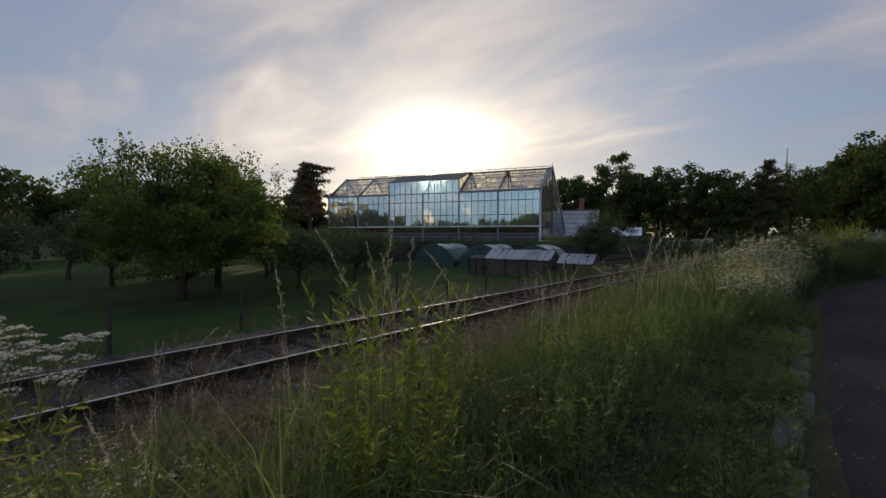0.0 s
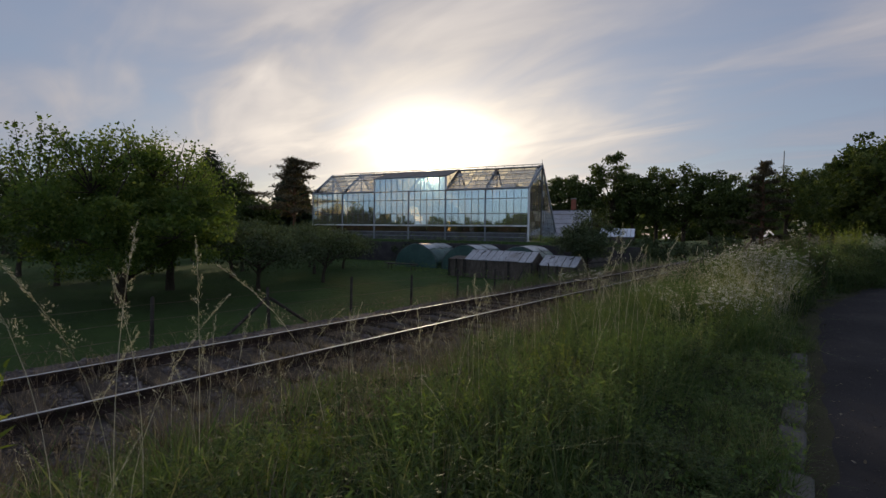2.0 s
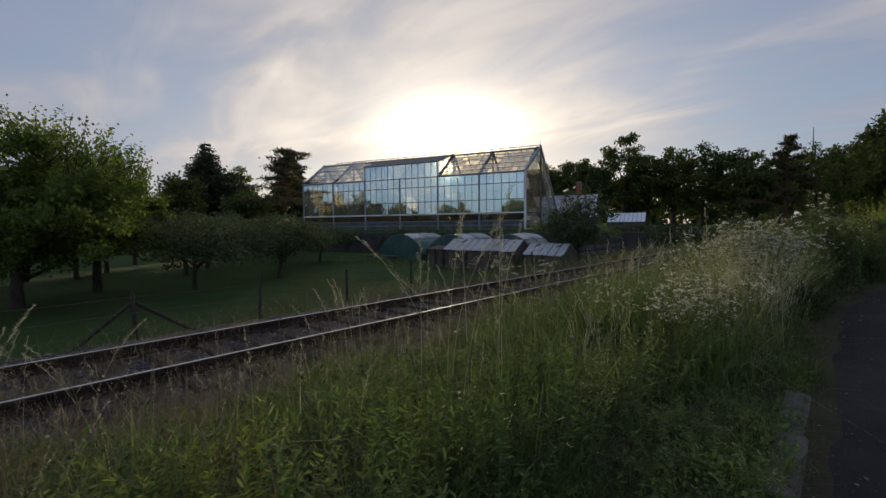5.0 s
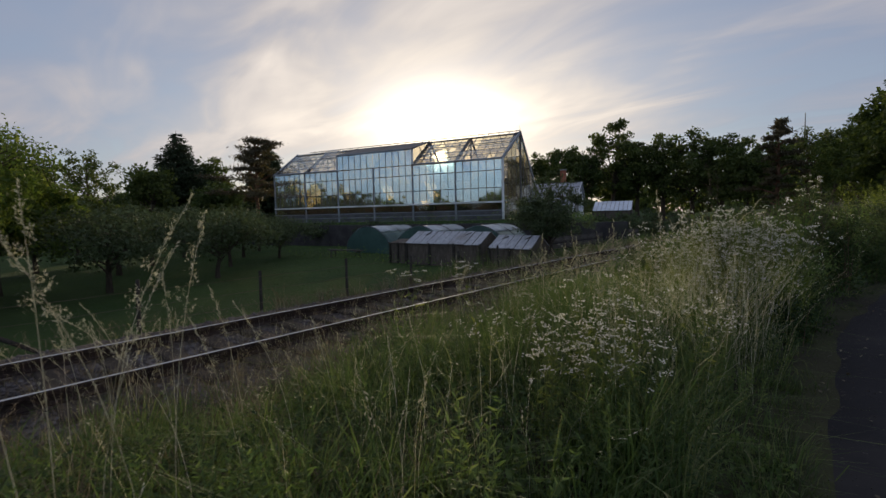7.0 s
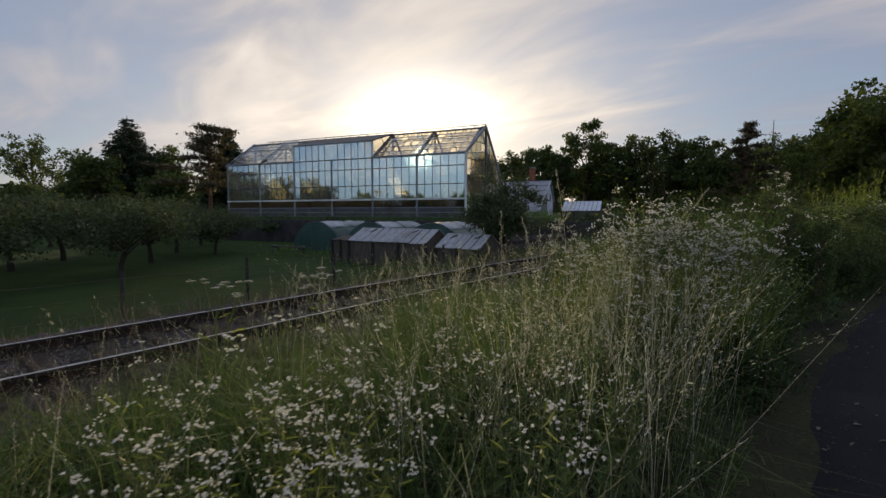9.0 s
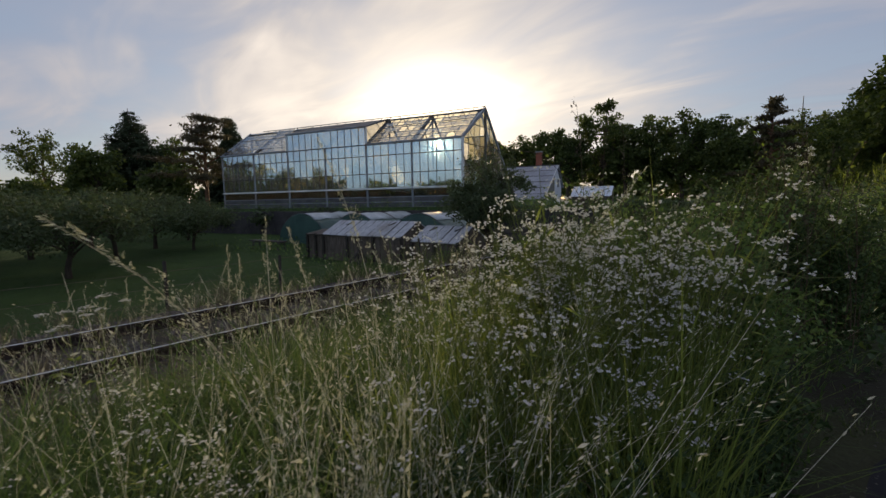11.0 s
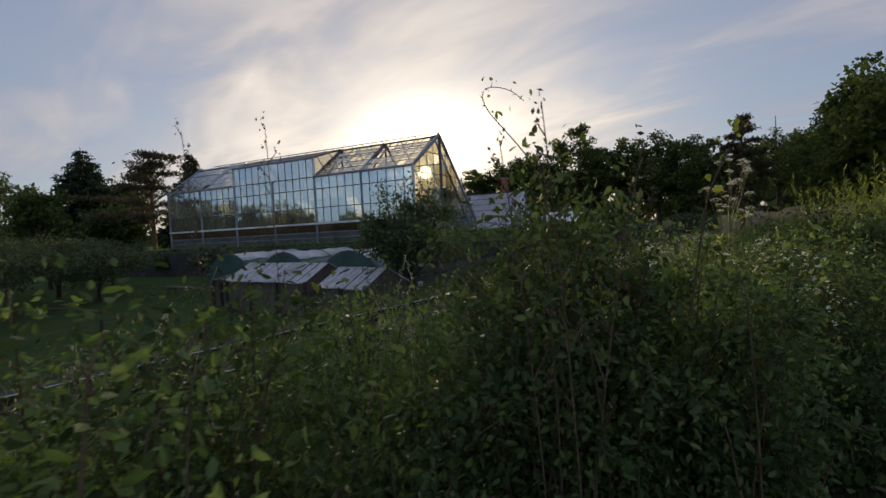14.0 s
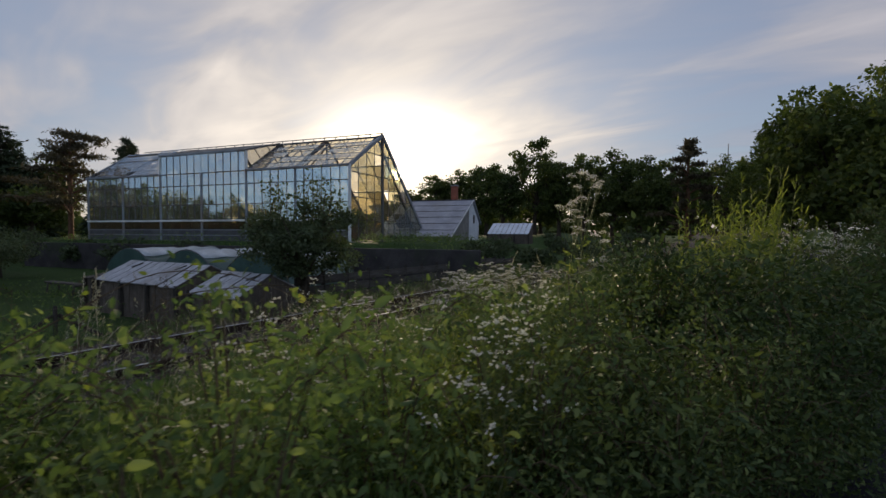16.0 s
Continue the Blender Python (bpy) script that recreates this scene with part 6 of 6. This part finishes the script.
def bramble(x, y, h, radius, seed, canes=26, per=70, label="dense bramble bush with arching canes and dark leaves", leaf=0.05, mat="bramble"):
    r = np.random.default_rng(seed)
    t = thing("bramble_bush", pose(*on(x, y)), label, "bush", "brambles of the verge")
    lines, P = [], []
    for _ in range(canes):
        a = r.uniform(0, 2 * np.pi)
        ln, hi = radius * r.uniform(0.3, 1.15), h * r.uniform(0.45, 1.05)
        d = np.array([math.cos(a), math.sin(a), 0])
        s = np.linspace(0, 1, 7)
        pts = d * (ln * s ** 1.3)[:, None] + np.array([0, 0, 1.0]) * (hi * np.sin(s * 1.9) ** 0.9)[:, None] + r.normal(size=3) * 0.08
        pts[0, 2] = -0.05
        lines.append([(tuple(p), 0.005 * (1 - 0.7 * k)) for p, k in zip(pts, s)])
        k = r.uniform(0.15, 1, per)
        c = np.stack([np.interp(k, s, pts[:, i]) for i in range(3)], 1) + r.normal(size=(per, 3)) * 0.085 * min(1.0, radius / 0.55)
        P.append(c)
    n = int(canes * per * 0.5)              # leaves of the dark inside
    a, q = r.uniform(0, 2 * np.pi, n), np.sqrt(r.random(n)) * radius * 0.85
    P.append(np.stack([np.cos(a) * q, np.sin(a) * q, r.uniform(0.02, 0.72, n) * h * (1.05 - 0.5 * (q / radius) ** 2)], 1))
    V, F = tubes(lines, 5)
    part("cane_tangle", fast("cane_tangle", V, F), M["twig"], t, "thin brown arching canes", "stuff")
    P = np.concatenate(P)
    P[:, 2] = np.maximum(P[:, 2], 0.03)
    part("foliage", fast("foliage", *leaves(P, leaf, r, up=0.45, long=1.75, ovate=True, slim=0.80, spread=0.5)), M[mat], t, kind="stuff")


BUSHES = ((-1.18, 16.95, 1.5, 0.40), (-1.4, 17.15, 1.46, 0.48), (-1.45, 17.6, 1.0, 0.55), (-2.0, 17.95, 1.1, 0.6), (-0.85, 17.65, 1.0, 0.30), (-1.35, 16.3, 1.0, 0.40), (-0.72, 18.3, 1.28, 0.38), (-0.80, 18.95, 1.2, 0.5), (-2.35, 17.2, 1.1, 0.6), (-0.42, 20.2, 1.2, 0.55), (-0.48, 19.5, 1.1, 0.45), (-1.28, 15.7, 1.2, 0.36), (-1.35, 19.3, 1.0, 0.6),
          (-0.28, 18.8, 0.6, 0.36), (-1.12, 13.6, 0.42, 0.24), (-1.1, 14.15, 0.45, 0.25), (-1.05, 14.7, 0.5, 0.26), (-1.16, 15.25, 1.15, 0.30), (-0.05, 20.9, 0.8, 0.48), (-2.2, 15.75, 1.3, 0.5), (-1.75, 16.1, 1.25, 0.45),
          (-0.5, 22.4, 1.4, 0.9), (0.4, 23.4, 1.35, 0.9), (0.15, 21.9, 1.3, 0.6), (-3.1, 17.2, 0.85, 0.75), (-3.3, 16.4, 0.8, 0.6), (-4.1, 17.5, 0.6, 0.75), (-2.8, 18.3, 0.8, 0.65))
BUSHES += ((-1.24, 17.38, 1.46, 0.22), (-1.02, 17.24, 1.4, 0.22), (-1.50, 17.4, 1.36, 0.24))
BUSHES += ((-0.80, 17.3, 1.27, 0.22), (-0.62, 17.55, 1.12, 0.22), (-0.97, 17.55, 1.32, 0.2))
BUSHES += ((0.05, 20.0, 0.92, 0.40), (0.28, 20.55, 1.0, 0.46), (-0.08, 19.4, 0.7, 0.34), (0.56, 21.2, 1.1, 0.5))
BUSHES += ((-3.8, 20.0, 0.5, 0.8), (-1.3, 21.2, 0.95, 0.7), (1.6, 25.0, 1.3, 0.9), (0.45, 21.6, 0.95, 0.6), (0.62, 22.4, 1.1, 0.6), (2.4, 27.6, 1.5, 1.2), (3.0, 31.0, 2.0, 1.6))
for k, (x, y, h, rad) in enumerate(BUSHES):
    near = x > -2.5 and y < 21.3
    # paler herb colour imitates sun on some bushes, dark bramble the shaded ones
    sunlit_tone = x < -1.9 and 16.5 < y < 19.5 or x < -0.6 and y > 18.2 or 15.2 < y < 15.8
    bramble(x, y, h, rad, 760 + k, canes=24 + int(18 * rad * h), per=150 if near else 105, leaf=0.0185 if near else 0.034, mat="herb" if sunlit_tone else "bramble")

# long bare canes that arch out of the thicket
for k, line in enumerate([[(-1.11, 17.72, 0.5), (-1.14, 17.69, 1.0), (-1.18, 17.54, 1.1), (-1.24, 17.44, 1.27), (-1.36, 17.36, 1.40), (-1.7, 17.3, 1.45)],
                          [(-1.95, 17.7, 0.6), (-1.64, 17.82, 0.93), (-1.48, 17.94, 1.07), (-1.35, 18.17, 1.22), (-1.26, 18.37, 1.36), (-1.09, 18.62, 1.32), (-0.98, 18.9, 1.12)],
                          [(-1.8, 17.4, 1.42), (-1.64, 17.47, 1.31), (-1.52, 17.54, 1.2), (-1.50, 17.68, 1.12), (-1.4, 17.9, 0.9)],
                          [(-1.5, 18.0, 0.6), (-1.3, 18.3, 1.05), (-1.0, 18.75, 1.12), (-0.72, 19.1, 0.9)],
                          [(-2.2, 16.0, 0.8), (-2.3, 15.6, 1.35), (-2.45, 15.3, 1.62), (-2.75, 15.1, 1.66)],
                          [(-2.2, 16.6, 0.9), (-2.35, 16.0, 1.22), (-2.75, 15.6, 1.22), (-3.1, 15.4, 1.08)],
                          [(-1.4, 17.0, 0.6), (-1.15, 17.5, 1.15), (-0.95, 17.95, 1.2), (-0.78, 18.3, 0.98)],
                          [(-2.1, 18.3, 0.7), (-1.75, 18.6, 1.2), (-1.4, 18.95, 1.25), (-1.05, 19.3, 0.95)],
                          [(-1.16, 17.15, 1.04), (-1.19, 17.11, 1.44), (-1.21, 17.10, 1.59), (-1.27, 17.05, 1.71), (-1.38, 16.98, 1.86), (-1.37, 16.99, 1.93), (-1.29, 17.05, 1.91), (-1.25, 17.07, 1.86)],
                          [(-0.74, 17.10, 1.13), (-0.70, 17.12, 1.45), (-0.67, 17.14, 1.54), (-0.63, 17.15, 1.63), (-0.60, 17.18, 1.69), (-0.60, 17.19, 1.67)]]):
    r = np.random.default_rng(850 + k)
    t = thing("bramble_cane", pose(*line[0]), "long thorny brown cane arching out of the thicket", "cane", "arching canes")
    s = np.linspace(0, 1, 25)
    q = np.linspace(0, 1, len(line))
    L3 = np.array(line) - np.array(line[0])
    pts = np.stack([np.interp(s, q, L3[:, i]) for i in range(3)], 1)
    for _ in range(3):
        pts[1:-1] = (pts[:-2] + 2 * pts[1:-1] + pts[2:]) / 4
    rows = [[(tuple(p), 0.0034 * (1 - 0.65 * v)) for p, v in zip(pts, s)]]
    rows += [[(tuple(pts[i]), 0.002), (tuple(pts[i] + r.normal(size=3) * 0.009), 0.0003)] for i in r.integers(1, 24, 26)]
    V, F = tubes(rows, 5)
    part("stem", fast("stem", V, F), M["twig"], t, "thorny brown stem")
    i = r.integers(6, 25, 16)
    part("foliage", fast("foliage", *leaves(pts[i] + r.normal(size=(16, 3)) * 0.02, 0.019, r, up=0.5, long=1.5, ovate=True)), M["goldenrod"], t, "few bright backlit leaves", "stuff")


def undergrowth(name, label, n, x0, x1, y0, y1, tall, size, seed, keep=None, mat="herb"):
    r = np.random.default_rng(seed)
    x, y = scatter(n, x0, x1, y0, y1, r)
    if keep is not None:
        ok = keep(x, y, r)
        x, y = x[ok], y[ok]
    P = np.stack([x, y, height(x, y) + tall(x, y) * r.random(len(x)) ** 0.7], 1)
    tagged(part(name, fast(name, *leaves(P, size, r, up=0.6, long=1.7, ovate=size > 0.03)), M[mat]), label, "undergrowth", kind="stuff")


herbs = []
for k in range(5):
    stem, leaf = leafy_plant_mesh(820 + k, 7 + k, 0.34, 0.036, 0.50, 36)
    t = thing("leafy_weed", pose(0, 0, 0), "bushy dark-green weed with broad leaves in the grass", "plant", "weeds of the verge")
    part("stem", stem, M["stem"], t, kind="stuff"), part("foliage", leaf, M["bramble"] if k % 2 else M["herb"], t, kind="stuff")
    herbs.append(t)
r = np.random.default_rng(83)
spots = [(r.uniform(-4.6, -2.0), r.uniform(0.5, 12.5), r.uniform(0.35, 0.62)) for _ in range(62)]
spots += [(r.uniform(-2.1, -1.15), r.uniform(9.6, 13.2), r.uniform(0.35, 0.65)) for _ in range(26)]
spots += [(r.uniform(-2.9, -1.95), r.uniform(1.5, 9.0), r.uniform(0.45, 0.75)) for _ in range(62)]
spots += [(r.uniform(-1.9, -1.05), r.uniform(1.5, 9.2), r.uniform(0.14, 0.26)) for _ in range(44)]
spots += [(-2.25, 6.3, 0.8), (-2.5, 6.9, 0.75), (-2.1, 7.6, 0.7), (-2.9, 5.6, 0.7), (-2.0, 4.7, 0.6), (-2.05, 9.4, 0.7), (-1.9, 10.6, 0.7), (-1.7, 11.4, 0.7), (-1.65, 12.4, 0.7), (-1.6, 13.3, 0.75), (-1.6, 14.2, 0.75), (-1.6, 15.2, 0.8), (-1.55, 16.0, 0.8)]
for q, (x, y, hh) in enumerate(spots):
    m = Matrix.LocRotScale(on(float(x), float(y), -0.02), Euler((r.normal() * 0.08, r.normal() * 0.08, r.uniform(0, 6.28))), None) @ Matrix.Diagonal((0.7, 0.7, hh, 1))
    ob = herbs[q] if q < 5 else copy_thing(herbs[q % 5], m)
    ob.matrix_world = m

grass_field("strip_tufts", "light ragged grass tufts in the mown strip", 20000, -2.2, -0.93, 0.5, 11.5, lambda x, y: 0.14 + 0.07 * np.sin(x * 5.1 + 2.3 * y), 0.005, "grass", 864, 0.9, lambda x, y, r: (x > edge_at(y) - strip(y) - 0.15), 0.95)
undergrowth("strip_weeds", "clover and plantain leaves in the mown strip", 24000, -2.2, -0.9, 0.5, 11.0, lambda x, y: 0.075 + 0.06 * np.sin(x * 9) * np.sin(y * 7), 0.026, 783, lambda x, y, r: r.random(len(x)) < 0.5 + 0.5 * np.sin(x * 5.1 + y) * np.sin(y * 3.3))
grass_field("thicket_grass", "long bright grass blades growing up through the brambles", 6000, -3.0, -1.2, 15.4, 20.5, lambda x, y: 0.60 + 0.14 * np.sin(x * 2.3) * np.sin(y * 1.6), 0.007, "grass", 865, 0.4, lambda x, y, r: x < edge_at(y) - 0.12, 0.8)
plume_field("thicket_seed_heads", "dry pinkish grass heads between the brambles and the rails", 120, [(-3.4, 19.6, 0.5, 0.6), (-3.0, 18.6, 0.4, 0.5), (-2.5, 20.4, 0.4, 0.6), (-3.9, 18.8, 0.4, 0.5)], 866, (0.7, 1.0))
grass_field("aster_shoots", "light green leafy shoots beneath the white flowers", 5500, -2.3, -1.05, 13.5, 14.9, lambda x, y: 0.86 + 0.15 * np.sin(x * 3) * np.sin(y * 2.2), 0.007, "aster_leaf", 788, 0.2, None, 0.5)
# dark bramble colour on these herbs paints the shade deep between the grass
undergrowth("broadleaf_undergrowth", "low broad-leaved herbs under the tall verge grass, coloured dark like shaded gaps", 26000, -4.8, -1.6, -1, 16, lambda x, y: 0.26 + 0.1 * np.sin(x * 3) * np.sin(y * 2.2), 0.035, 781, in_meadow, "bramble")
undergrowth("slope_undergrowth", "leafy green herbs on the slope beyond the brambles", 15000, -5.2, -1.2, 15.2, 27.0, lambda x, y: 0.42 + 0.14 * np.sin(x * 2.1) * np.sin(y * 1.9), 0.040, 787)
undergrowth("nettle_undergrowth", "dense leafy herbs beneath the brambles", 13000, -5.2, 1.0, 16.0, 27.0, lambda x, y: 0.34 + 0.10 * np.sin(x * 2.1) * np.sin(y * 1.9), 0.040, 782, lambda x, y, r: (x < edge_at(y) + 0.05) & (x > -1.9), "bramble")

def terrace(x, y):
    gx, gy = (x - G_ORIGIN[0]) * GC + (y - G_ORIGIN[1]) * GS, -(x - G_ORIGIN[0]) * GS + (y - G_ORIGIN[1]) * GC
    return (gx > -25) & (gx < 9) & (gy > -3.1) & ((gy < -0.5) | (gx > 0.3) & (gy < 9))


undergrowth("terrace_weeds", "dark rough weeds along the glasshouse terrace", 40000, -46, -8, 26, 50, lambda x, y: 0.45 + 0.25 * np.sin(x * 1.7) * np.sin(y * 2.3), 0.07, 784, lambda x, y, r: terrace(x, y))
undergrowth("wall_top_weeds", "trailing weeds over the edge of the garden wall", 9000, -46, -8, 24, 46, lambda x, y: 0.9 + 0.6 * np.sin(x * 2.1 + y), 0.07, 786, lambda x, y, r: np.abs((y - G_ORIGIN[1]) * GC - (x - G_ORIGIN[0]) * GS + 3.55) < 0.22, "orchard")
undergrowth("wall_foot_weeds", "dark weeds between the garden wall and cold frames", 9000, -26, -10, 21.5, 34, lambda x, y: 0.35 + 0.25 * np.sin(x * 2.7) * np.sin(y * 1.3), 0.06, 785, lambda x, y, r: r.random(len(x)) < 0.5 + 0.5 * np.sin(x * 1.1) * np.sin(y * 0.9))

# tall seeding stems that stand out of the brambles
for k, (x, y, h, lean) in enumerate([(-0.88, 16.62, 1.78, -0.04), (-0.99, 16.66, 1.72, -0.06), (-0.95, 16.75, 1.7, 0.1), (-2.1, 15.4, 2.05, -0.06), (-2.42, 16.42, 1.95, 0.03), (-2.26, 16.66, 2.0, -0.03), (-1.15, 17.3, 1.6, 0.15), (-3.3, 18.7, 1.35, 0.08), (-3.6, 19.3, 1.4, -0.06), (-3.0, 19.1, 1.3, 0.1), (-3.9, 18.5, 1.45, 0.05), (-2.6, 18.9, 1.2, -0.1), (-4.2, 20.0, 1.4, 0.08), (-3.5, 18.3, 1.3, -0.08), (-4.5, 19.0, 1.45, 0.04), (-2.9, 19.8, 1.2, 0.1)]):
    r = np.random.default_rng(790 + k)
    t = thing("seeding_stem", pose(*on(x, y), 0, 0, math.degrees(r.uniform(-0.5, 0.5))), "tall dark seeding stem with small leaves above brambles", "plant", "tall seeding stems")
    s = np.linspace(0, 1, 9)
    pts = np.stack([lean * h * s ** 2, r.normal() * 0.05 * s ** 2, h * s * (1 - 0.1 * s * abs(lean))], 1)
    lines, HP, HA = [[(tuple(p), 0.0032 * (1 - 0.6 * q)) for p, q in zip(pts, s)]], [], []
    for q in np.linspace(0.55, 0.99, 13):
        c = np.array([np.interp(q, s, pts[:, i]) for i in range(3)])
        a = r.uniform(0, 2 * np.pi)
        e = c + np.array([math.cos(a) * 0.04, math.sin(a) * 0.04, 0.05]) * r.uniform(0.5, 3.2) * (1.25 - q)
        lines.append([(tuple(c), 0.002), (tuple(e), 0.0014)])
        for _ in range(9):
            HP.append(e + r.normal(size=3) * np.array([0.008, 0.008, 0.02]))
            HA.append((0.2 * math.cos(a), 0.2 * math.sin(a), 0.8))
    V, F = tubes(lines, 5)
    part("stem", fast("stem", V, F), M["twig"], t)
    part("seed_head", fast("seed_head", *leaves(np.array(HP), 0.0085, r, long=1.8, aim=np.array(HA))), M["twig"], t, "small brown seed heads", "stuff")
    LP = np.stack([np.interp(np.linspace(0.2, 0.8, 10), s, pts[:, i]) for i in range(3)], 1)
    part("foliage", fast("foliage", *leaves(LP, 0.016, r)), M["bramble"], t, kind="stuff")

# grit, crumbs of asphalt and fallen leaves on the footpath
r = np.random.default_rng(90)
n = 3000
y = r.uniform(0.3, 24, n)
x = edge_at(y) + 0.12 + np.abs(r.normal(size=n)) * 0.40
P = np.stack([x, y, height(x, y) + 0.034], 1)
W = octa[None] * r.uniform(0.5, 1.3, (n, 6, 1)) * r.uniform(0.003, 0.010, n)[:, None, None] * np.array([1, 1, 0.5]) + P[:, None]
tagged(part("path_grit", fast("path_grit", W.reshape(-1, 3), (np.arange(n)[:, None, None] * 6 + tri[None]).reshape(-1, 3)), M["ballast_bed"]), "loose grit scattered along the edge of the asphalt", "gravel", kind="stuff")
n = 350
y = r.uniform(0.3, 24, n)
x = edge_at(y) + 0.10 + np.abs(r.normal(size=n)) * 0.5
tagged(part("fallen_leaves", fast("fallen_leaves", *leaves(np.stack([x, y, height(x, y) + 0.038], 1), 0.022, r, up=0.97, aim=np.stack([r.normal(size=n), r.normal(size=n), np.zeros(n)], 1), ovate=True)), M["grass_dry"]), "dry brown leaves lying on the asphalt", "leaves", kind="stuff")

# ---------------------------------------------------------------- kerb stones
kerb = thing("kerb", pose(0, 0, 0), "line of worn concrete kerb stones, half sunk", "kerb", kind="structure")
bm = box(-0.095, 0.095, -0.488, 0.488, -0.16, 0.030, 0.018)
stone = bpy.data.meshes.new("kerb_stone")
bm.to_mesh(stone)
bm.free()
stone.materials.append(M["kerb"])
r = np.random.default_rng(80)
for y in (0.3, 1.3, 2.3, 3.3, 4.3, 5.3, 6.3, 7.3, 8.8, 9.8):
    ob = new("kerb_stone", stone)
    ob.parent = kerb
    ob.matrix_basis = pose(-0.965 + r.normal() * 0.014, y, float(height(-0.95, y)) - 0.010 + r.normal() * 0.008, r.normal() * 0.8, r.normal() * 2, r.normal() * 0.9)
